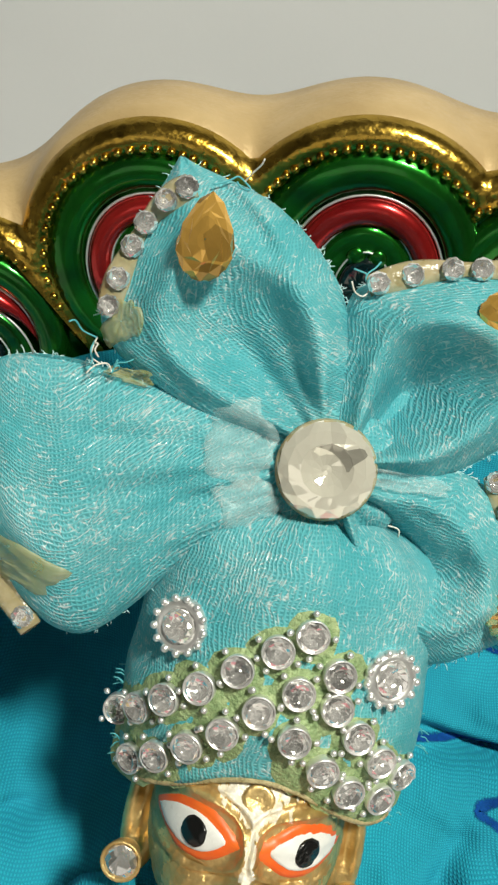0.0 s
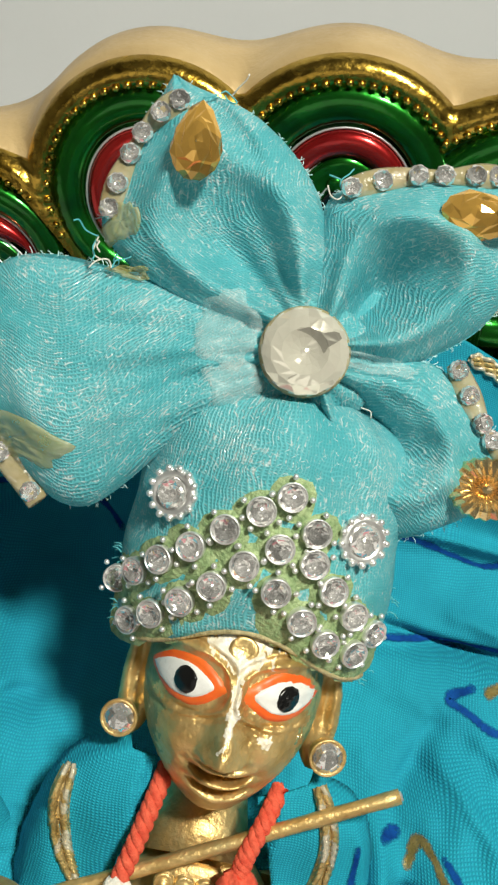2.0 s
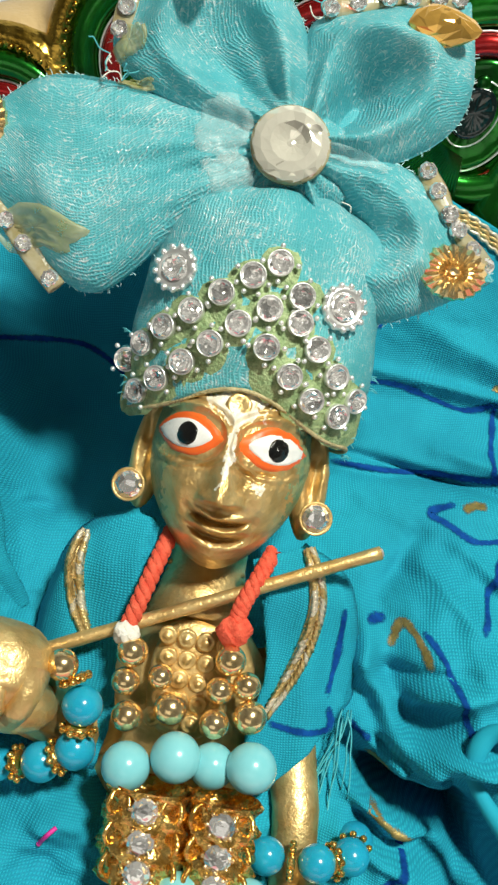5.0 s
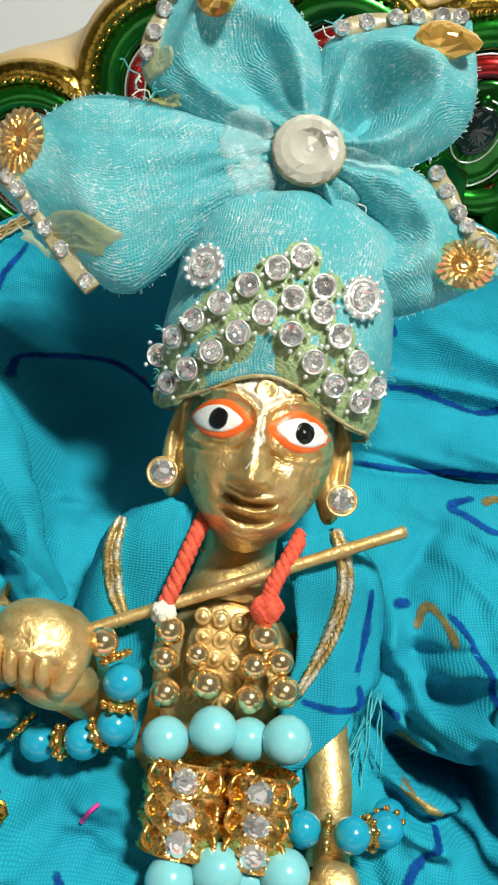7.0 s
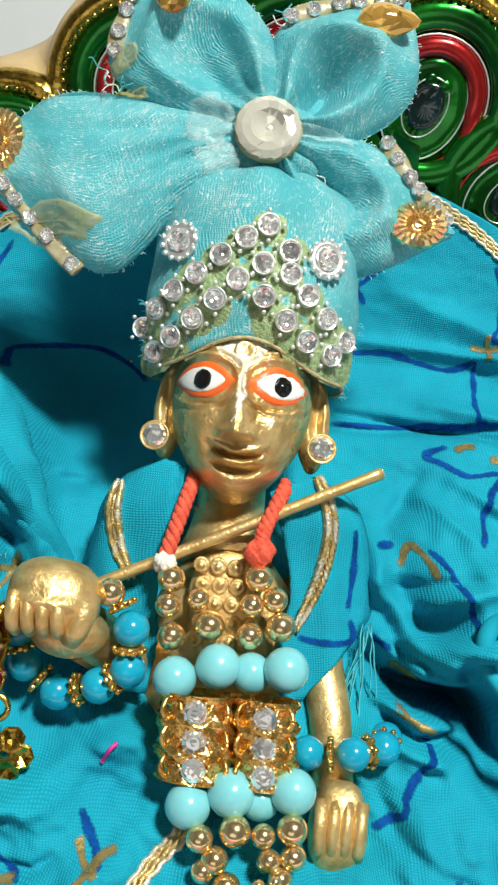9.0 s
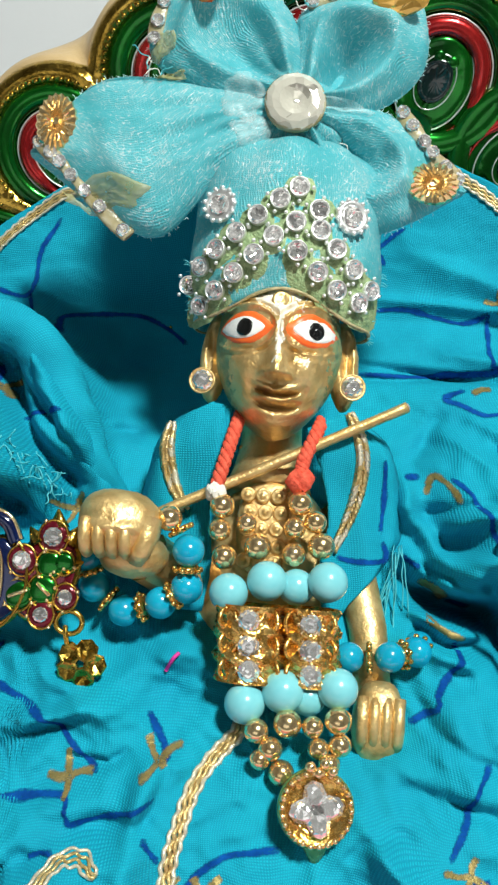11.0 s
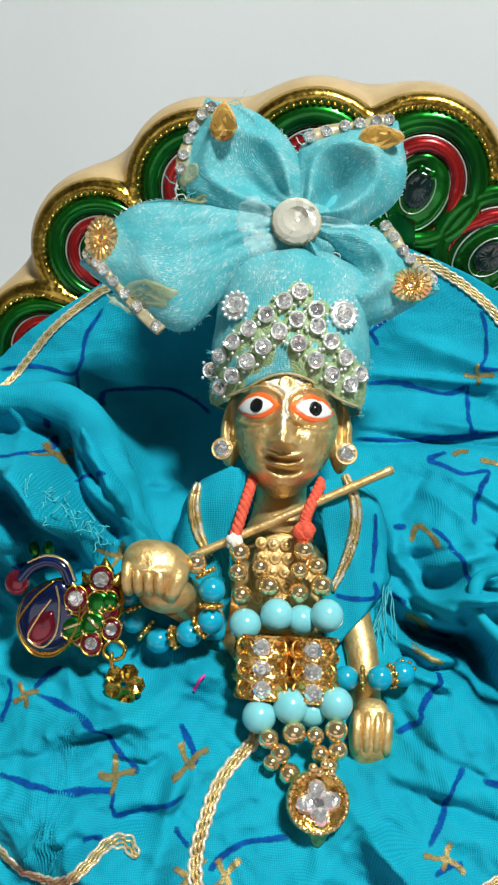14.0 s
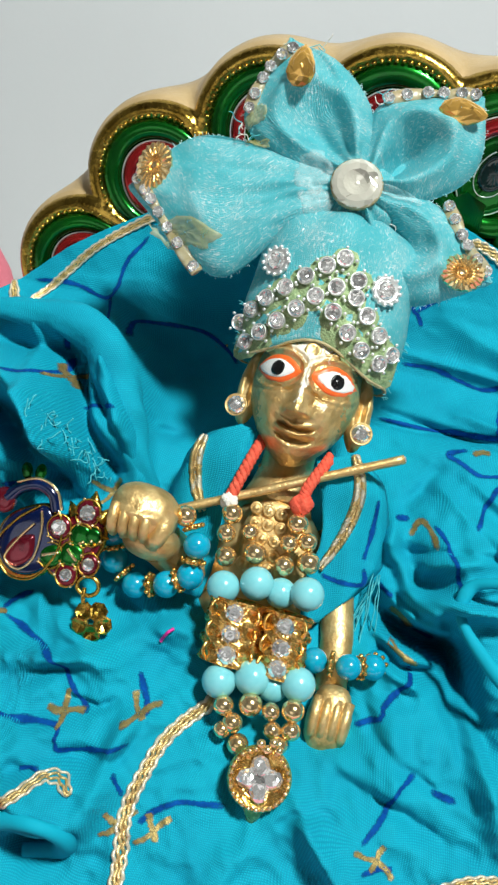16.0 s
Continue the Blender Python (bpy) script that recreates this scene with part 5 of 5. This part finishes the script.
def bodice():
    b = thing("bodice", (0, -45, -9), "turquoise cotton bodice with gold braid straps", "bodice")
    for inner, outer in (
        ([(-6.5, -11.5), (-7.5, -18), (-9.0, -27), (-8, -36), (-9, -44)], [(-10, -11), (-16.5, -14.5), (-19.5, -22), (-20.5, -31), (-16, -44)]),
        ([(5.5, -14), (8, -20), (10.0, -28), (9, -36), (10, -44)], [(12, -11), (18.5, -14.5), (22, -23), (22, -32), (13.8, -42.5)]),
    ):
        a, c = spline([(*p, 0) for p in inner], 30), spline([(*p, 0) for p in outer], 30)
        bm = bmesh.new()
        rows, uvs = [], []
        for p, q in zip(a, c):
            row, uv = [], []
            for j in range(21):
                v = j / 20
                e = p.lerp(q, v)
                e.x += 0.25 * noise.noise(e * 0.6)
                z = bodice_z(e.x, e.y) - 7.0 * max(0, v - 0.86) ** 1.0 / 0.14 * 0.6
                row.append((e.x, e.y, z))
                uv.append((e.x, e.y))
            rows.append(row)
            uvs.append(uv)
        sheet(bm, rows, uvs)
        p = part("front_panel", bm, CLOTH, b)
        p.modifiers.new("thickness", "SOLIDIFY").thickness = -0.0004
    strap(b, [(-16.0, -14.8), (-16.4, -19), (-15.2, -24.0), (-12.9, -28.2)], 1.35, on_bodice)
    strap(b, [(12.2, -11.2), (14.0, -15), (14.8, -19), (14.2, -24), (12.7, -29), (10.9, -33.2)], 1.2, on_bodice)
    print_line(b, [(18.5, -18), (18.8, -23), (18.6, -30)], 0.45, surf=on_bodice)
    print_line(b, [(11.5, -34), (15, -34.5), (19.5, -34), (19, -31)], 0.5, surf=on_bodice)
    # frayed edge threads
    rnd = random.Random(5)
    for x, y, n in ((21.6, -33, 9), (16, -42, 4), (-16, -43, 5)):
        for k in range(n):
            p = Vector((x + rnd.uniform(-0.7, 0.7), y + rnd.uniform(-1.5, 2), bodice_z(x, y) - 1.2))
            pts = [p]
            drift = rnd.uniform(-0.5, 0.9)
            for q in range(4):
                drift += rnd.uniform(-0.7, 0.5)
                pts.append(pts[-1] + Vector((drift, rnd.uniform(-4.0, -1.8), rnd.uniform(-0.3, 0.5))))
            bm = bmesh.new()
            tube(bm, spline(pts, 14), 0.11, 5)
            part("frayed_thread", bm, THREAD, b)
    return b


bodice()


# ---- flute and its peacock ornament ----
def flute():
    f = thing("flute", (-14, -28, -5), "thin brass flute resting across the statue", "flute")
    bm = bmesh.new()
    a, b = Vector((-22, -31.8, -4.5)), Vector((20.9, -9.8, -4.8))
    pts = [a.lerp(b, k / 30) for k in range(31)]
    tube(bm, pts, lambda u: 0.86 + 0.03 * math.sin(u * 40), 9)
    part("rod", bm, BRASS, f)
    bm = bmesh.new()
    tube(bm, [b, b + (b - a).normalized() * 0.25], 0.55, 12)
    part("bore", bm, SILVER, f)
    return f


flute()


def ornament():
    o = thing("peacock_ornament", (-34, -47, 0), "enamelled gold peacock ornament with clear stones", "ornament")

    def loop(name, pts, r, mat, parent=o, n=60):
        bm = bmesh.new()
        tube(bm, spline(pts, n), r, 8)
        return part(name, bm, mat, parent)

    # body plate: a drop with enamel cells
    def plate(name, cx, cy, rx, ry, z, high, mat, parent=o, turn=0.0, tip=0.0):
        bm = bmesh.new()
        m = facing((cx, cy, z), (0, 0, 1), turn)
        rings = []
        for r, h in ((1.0, -high), (1.0, 0), (0.93, high * 0.6), (0.6, high), (0.02, high)):
            rings.append([m @ Vector((rx * r * math.cos(a) * (1 - tip * max(0, math.sin(a)) ** 2), ry * r * math.sin(a), h)) for a in (2 * math.pi * j / 32 for j in range(32))])
        sheet(bm, rings, closed=True)
        return part(name, bm, mat, parent)

    plate("tail_plate", -32.4, -39.6, 4.9, 7.4, 0.7, 0.6, OLD_GOLD, turn=-0.35)
    plate("tail_enamel", -32.4, -39.6, 4.3, 6.8, 1.1, 0.5, MAROON, turn=-0.35)
    plate("back_plate", -40.5, -41.2, 6.2, 7.4, 0.8, 0.7, OLD_GOLD, tip=0.45, turn=-0.25)
    plate("navy_cell", -40.5, -41.0, 5.6, 6.6, 1.4, 0.5, NAVY, tip=0.45, turn=-0.25)
    plate("red_cell", -41.5, -43.2, 2.4, 3.6, 1.9, 0.5, MAROON, tip=0.6, turn=-0.5)
    loop("cell_wire", [(-38, -33.4, 1.8), (-35.5, -36.5, 2.0), (-35, -42, 2.1), (-38, -47.5, 2.1), (-43, -47.8, 2.0), (-46, -43, 2.0), (-43.5, -38, 2.0), (-40, -34.6, 2.0)], 0.24, OLD_GOLD)
    loop("cell_wire", [(-39.5, -35.5, 2.2), (-38.6, -39, 2.3), (-38.8, -44, 2.3), (-41, -46.6, 2.3), (-43.8, -45.2, 2.3), (-42.4, -41.5, 2.3), (-40.2, -38, 2.3)], 0.22, GOLD)
    loop("neck", [(-37, -35, 1.2), (-38.5, -32.2, 1.4), (-41.5, -31.2, 1.5), (-44.5, -32.5, 1.5), (-46.5, -35, 1.4)], 1.25, NAVY)
    loop("neck_wire", [(-36.2, -34.5, 1.9), (-38, -31.2, 2.1), (-41.5, -30.1, 2.2), (-45.2, -31.6, 2.2)], 0.3, GOLD)
    plate("crest", -41.8, -29.0, 1.0, 1.6, 1.4, 0.5, GREEN)
    plate("crest", -44.3, -29.3, 1.0, 1.6, 1.4, 0.5, GREEN, turn=0.3)
    plate("head", -47.0, -35.4, 2.2, 2.4, 1.5, 0.9, MAROON)
    # tail: leaves and stones
    for x, y, r, c in ((-35.8, -37.6, 2.2, MAROON), (-31.4, -33.8, 2.3, MAROON), (-31.6, -38.0, 2.1, GREEN), (-28.9, -42.6, 1.9, MAROON), (-32.3, -45.4, 2.0, MAROON), (-29.6, -37.6, 1.7, GREEN), (-36.0, -42.8, 2.2, GREEN), (-32.4, -41.8, 2.3, GREEN)):
        p = plate("tail_leaf", x, y, r, r * 1.12, 1.3, 0.7, c, turn=x)
        ring = [(x + r * 0.98 * math.cos(a), y + r * 1.08 * math.sin(a), 1.7) for a in (2 * math.pi * j / 10 for j in range(11))]
        loop("leaf_wire", ring, 0.2, OLD_GOLD, p, 40)
        for k in range(3):
            a = 2.1 * k + x
            bm = bmesh.new()
            ball(bm, (x + r * 1.05 * math.cos(a), y + r * 1.15 * math.sin(a), 1.9), 0.34, 8, 6)
            part("prong", bm, GOLD, p)
    for x, y, r in ((-35.8, -37.6, 1.45), (-31.4, -33.8, 1.45), (-28.9, -42.6, 1.15), (-32.3, -45.4, 1.15)):
        part("stone", gem_bm(facing((x, y, 2.1), (0, 0.1, 1), x), r, 10, 0.45), CRYSTAL, o, smooth=False)
    for x, y, t in ((-36.2, -42.6, 0.4), (-32.2, -41.6, -0.7)):
        loop("leaf_vein", [(x - 1.2 * math.cos(t), y - 1.2 * math.sin(t), 2.2), (x, y, 2.5), (x + 1.4 * math.cos(t), y + 1.4 * math.sin(t), 2.2)], 0.3, GOLD, n=12)
    # pointed gold tips along the tail
    for x, y, turn in ((-31.0, -30.6, 0.1), (-34.6, -33.4, 0.6), (-28.4, -33.0, -0.5), (-27.6, -37.6, -1.2)):
        bm = bmesh.new()
        d = Vector((-math.sin(turn), math.cos(turn), 0))
        c = Vector((x, y, 1.2))
        tube(bm, [c - d * 1.8, c - d * 0.4, c + d * 1.0], lambda u: 1.5 * (1 - u) + 0.15, 10, 0.5)
        part("tail_tip", bm, OLD_GOLD, o)
    # ring and charm
    loop("jump_ring", [(-28.2 + 2.0 * math.cos(a), -46.4 + 1.7 * math.sin(a), 0.6) for a in (2 * math.pi * j / 12 for j in range(13))], 0.42, OLD_GOLD)
    loop("link", [(-28.6, -46.8, 1.2), (-28.4, -48.2, 1.4), (-28.2, -49.6, 1.0)], 0.38, OLD_GOLD, n=12)
    bm = bmesh.new()
    for k in range(5):
        a = 1.2 + 2 * math.pi * k / 5
        m = facing((-26.0 + 2.1 * math.cos(a), -52.3 + 2.0 * math.sin(a), 0.4), (0.3 * math.cos(a), 0.3 * math.sin(a), 1), a)
        lathe(bm, m, [(1.75, -0.5), (1.85, 0.3), (1.5, 0.5), (0.7, 0.1), (0.1, -0.1)], 7)
    part("charm", bm, OLD_GOLD, o, "small cast flower charm", smooth=False)
    return o


ornament()


# ---- necklace ----
def beads_on(parent, name, spots, z, mat, label="", squash=1.0):
    for k, (x, y, r) in enumerate(spots):
        bm = bmesh.new()
        ball(bm, (x, y, z + 0.15 * math.sin(5 * k)), (r, r * squash, r), 28, 18)
        part(name, bm, mat, parent, label)


def cord(parent, pts, r, mat, name="cord", twist=2.2):
    line = spline(pts, 40)
    for j in range(3):
        bm = bmesh.new()
        st = []
        for k, p in enumerate(line):
            d = (line[min(k + 1, 40)] - line[max(k - 1, 0)]).normalized()
            s = d.cross(Vector((0, 0, 1))).normalized()
            a = k * 0.55 + j * 2.094
            st.append(p + r * 0.55 * (math.cos(a) * s + math.sin(a) * Vector((0, 0, 1))))
        tube(bm, st, r * 0.62, 8)
        part(name, bm, mat, parent)


def necklace():
    n = thing("necklace", (4, -60, 0), "four-strand necklace of gold and pale turquoise beads", "necklace")
    cord(n, [(-5.2, -12.5, -7.5), (-6.0, -16, -5), (-6.9, -20, -3.6), (-7.9, -24.3, -3.0)], 1.0, RED_CORD, "cord")
    cord(n, [(8.0, -12.5, -7.5), (6.8, -15.5, -5), (5.4, -19, -3.6), (4.9, -21.5, -3.2)], 1.0, RED_CORD, "cord")
    bm = bmesh.new()
    for v in ball(bm, (4.9, -22.6, -3.2), (2.1, 1.9, 1.7), 24, 16):
        v.co += Vector((1, 1, 1)) * 0.25 * math.sin(v.co.x * 3.5 + v.co.y * 3)
    part("knot", bm, RED_CORD, n, "knotted coral cord")
    bm = bmesh.new()
    for v in ball(bm, (-7.9, -25.2, -2.6), (1.7, 1.5, 1.4), 20, 14):
        v.co *= 1 + 0.01 * math.sin(v.co.x * 4 + v.co.y * 5)
    part("knot", bm, COTTON, n, "white thread knot")
    beads_on(n, "gold_bead", [(-6.8, -27.3, 1.95), (-2.8, -29.7, 1.6), (-6.9, -31.0, 1.75), (-5.9, -35.1, 1.95), (-0.9, -33.2, 2.1), (4.6, -29.9, 1.7), (7.7, -28.8, 1.75), (5.2, -26.1, 1.9), (4.7, -34.0, 1.85), (8.8, -32.4, 2.1)], -2.6, GOLD)
    beads_on(n, "turquoise_bead", [(-4.7, -40.2, 2.95), (0.9, -38.1, 3.05), (10.0, -37.6, 3.05)], 0.2, PALE_BEAD, "pale turquoise round bead")
    beads_on(n, "turquoise_bead", [(5.4, -38.8, 2.8)], -1.6, PALE_BEAD, "pale turquoise round bead")

    # filigree barrels with three stones each
    for cx, w in ((-0.9, 5.0), (8.2, 4.0)):
        bm = bmesh.new()
        rings = []
        for k in range(25):
            y = -41.7 - 11.4 * k / 24
            bulge = 1 + 0.07 * math.cos(k / 24 * math.pi * 6)
            row = []
            for j in range(28):
                a = 2 * math.pi * j / 28
                wob = 0.55 * math.sin(a * 7 + k * 1.1) * (1 if 0 < k < 24 else 0)
                row.append((cx + (y + 47.5) * -0.07 + (w * bulge + wob) * math.cos(a), y + 0.1 * (cx > 4) * 10 * 0.1, 0.2 + (3.3 * bulge + wob) * math.sin(a)))
            rings.append(row)
        vs = sheet(bm, rings, closed=True)
        b = part("barrel", bm, FILIGREE, n, "gold filigree barrel bead")
        for k in range(3):
            y = -43.8 - 3.65 * k
            x = cx - 0.2 + (y + 47.5) * -0.07
            part("rhinestone", gem_bm(facing((x, y, 3.5), (0, 0, 1), k), 1.65, 10, 0.5), CRYSTAL, b, smooth=False)
            for s in (-1, 1):
                bm = bmesh.new()
                c = Vector((x + s * w * 0.62, y, 2.6))
                tube(bm, spline([c + Vector((1.2 * math.cos(a), 1.6 * math.sin(a), 0.5 * math.cos(a * 2))) for a in (2 * math.pi * j / 10 for j in range(11))], 30), 0.34, 7)
                part("scroll", bm, FILIGREE, b)
            bm = bmesh.new()
            for q in range(8):
                a = 2 * math.pi * q / 8
                ball(bm, (x + 1.75 * math.cos(a), y + 1.75 * math.sin(a), 3.5), 0.33, 6, 5)
            tagged(part("prong_ring", bm, GOLD, b), kind="stuff")
    beads_on(n, "turquoise_bead", [(-1.1, -56.0, 3.05), (4.4, -53.9, 3.2), (12.4, -52.9, 3.05)], 2.0, PALE_BEAD, "pale turquoise round bead")
    beads_on(n, "turquoise_bead", [(8.2, -54.8, 2.7)], 0.4, PALE_BEAD, "pale turquoise round bead")
    beads_on(n, "gold_bead", [(0.9, -59.4, 1.8), (5.3, -58.1, 2.1), (9.0, -58.3, 1.6), (12.6, -57.1, 2.0), (3.1, -61.8, 1.8), (10.0, -61.3, 1.6), (13.1, -60.6, 1.7), (4.9, -65.1, 1.9), (11.7, -63.4, 1.6), (1.7, -63.4, 1.5)], 4.0, GOLD)
    # pendant
    c = Vector((10.0, -68.4, 9.0))
    m = facing(c, (0.05, 0.15, 1))
    bm = bmesh.new()
    lathe(bm, m, [(4.0, -2.5), (5.0, -2.2), (5.3, -0.6), (5.2, 0.3), (4.6, 0.5), (4.3, 0.0), (0.5, -0.2)], 40)
    p = part("pendant", bm, FILIGREE, n, "round gold pendant with clear stones")
    bm = bmesh.new()
    lathe(bm, m, [(3.6, -4.0), (5.0, -3.6), (5.42, -2.2), (5.45, -0.9), (5.25, -0.6)], 36)
    tube(bm, [c + Vector((0.2, -3.5, -2.2)), c + Vector((0.3, -6.0, -2.2)), c + Vector((0.3, -8.4, -2.4))], lambda u: 2.8 * (1 - u) + 0.35, 14)
    part("enamel_back", bm, PENDANT_GREEN, p, "green enamel back and tip")
    for k in range(26):
        a = 2 * math.pi * k / 26
        bm = bmesh.new()
        ball(bm, m @ Vector((4.85 * math.cos(a), 4.85 * math.sin(a), 0.45)), 0.45, 8, 6)
        part("grain", bm, GOLD, p)
    for k in range(4):
        a = 0.2 + math.pi / 2 * k
        part("stone", gem_bm(m @ Matrix.Translation((1.9 * math.cos(a), 1.9 * math.sin(a), 0.15)) @ Matrix.Rotation(a, 4, "Z") @ Matrix.Diagonal((1.2, 1.0, 1, 1)), 1.7, 8, 0.5), CRYSTAL, p, smooth=False)
    for x, y in ((-1.2, 5.6), (0.8, 6.2), (2.0, 5.2), (0.0, 4.9)):
        bm = bmesh.new()
        ball(bm, c + Vector((x, y, -0.3)), 0.8, 10, 8)
        part("grain", bm, GOLD, p)
    return n


necklace()


# ---- bracelets ----
def rondelle(parent, at, axis, r):
    m = facing(at, axis)
    bm = bmesh.new()
    lathe(bm, m, [(0.4, -0.5), (r * 0.75, -0.45), (r * 0.8, 0.45), (0.4, 0.5)], 16)
    ron = part("rondelle", bm, FILIGREE, parent, "gold beaded rondelle")
    for k in range(9):
        a = 2 * math.pi * k / 9
        bm = bmesh.new()
        ball(bm, m @ Vector((r * math.cos(a), r * math.sin(a), 0)), 0.48, 8, 6)
        part("grain", bm, FILIGREE, ron)


def bracelets():
    b = thing("bracelet", (-18, -45, -3), "turquoise bead bracelet with gold rondelles on the fist", "bracelet", "bracelets")
    spots = [(-11.3, -34.5, -1.0), (-11.2, -40.1, -1.8), (-15.1, -42.8, -3.0), (-20.9, -44.6, -5.0), (-25.8, -41.2, -5.0), (-27.4, -36.6, -4.0)]
    for k, (x, y, z) in enumerate(spots):
        bm = bmesh.new()
        ball(bm, (x, y, z), 2.5, 26, 16)
        part("bead", bm, BLUE_BEAD, b)
    for p, q in zip(spots, spots[1:]):
        p, q = Vector(p), Vector(q)
        rondelle(b, (p + q) / 2 + Vector((0, 0, 0.4)), q - p, 2.0)
    rondelle(b, (-12.6, -31.4, -0.4), (-0.6, 1, 0), 1.7)
    bm = bmesh.new()
    ball(bm, (-14.4, -29.8, 0.4), 1.95, 22, 14)
    part("metal_bead", bm, GOLD, b, "shiny pale gold bead")
    c = thing("bracelet", (19, -52, -6), "turquoise bead bracelet with gold rondelles on the wrist", "bracelet", "bracelets")
    spots = [(14.2, -48.9, -3.4), (20.3, -48.3, -2.6), (24.6, -47.5, -4.6), (25.5, -47.0, -9)]
    for x, y, z in spots:
        bm = bmesh.new()
        ball(bm, (x, y, z), 2.35, 26, 16)
        part("bead", bm, BLUE_BEAD, c)
    for p, q in zip(spots, spots[1:]):
        p, q = Vector(p), Vector(q)
        rondelle(c, (p + q) / 2 + Vector((0, 0, 0.3)), q - p, 2.0)


bracelets()


# ---- earrings ----
def earring(x, y, z):
    e = thing("earring", (x, y, z), "clear round stud earring in a gold cup", "earring", "earrings")
    m = facing((x, y, z), (0.12 if x > 0 else -0.12, 0.05, 1))
    bm = bmesh.new()
    lathe(bm, m, [(1.6, -2.0), (2.0, -0.5), (2.15, 0.4), (2.0, 0.6), (1.75, 0.2), (0.3, 0)], 24)
    part("cup", bm, BRASS, e)
    part("stone", gem_bm(m @ Matrix.Translation((0, 0, 0.25)), 1.75, 12, 0.5), CRYSTAL, e, smooth=False)


earring(-11.6, -7.7, -6.4)
earring(12.1, -7.3, -5.6)


# ---- beside the throne ----
def pink_cloth():
    bm = bmesh.new()
    for v in ball(bm, (-0.108, 0.085, 0.004), (0.035, 0.03, 0.085), 32, 20):
        v.co += Vector((1, 1, 0.4)) * 0.004 * noise.noise(v.co * 40)
        v.co.z = max(v.co.z, -0.012)
    tagged(finish("cushion", bm, PINK, base=(-0.1, 0.085, -0.012), world_space=True), "plain pink cushion standing behind the throne", "cushion")


pink_cloth()
tagged(finish("pink_thread", (lambda b: (tube(b, spline([on_cloth(-13.5, -53, 0.5), on_cloth(-12.5, -51, 0.9), on_cloth(-11.6, -50, 0.6)], 12), 0.3, 6), b)[1])(bmesh.new()), MAGENTA, base=(-12.5, -51, -5)), "short bright pink thread end on the dress", "thread")
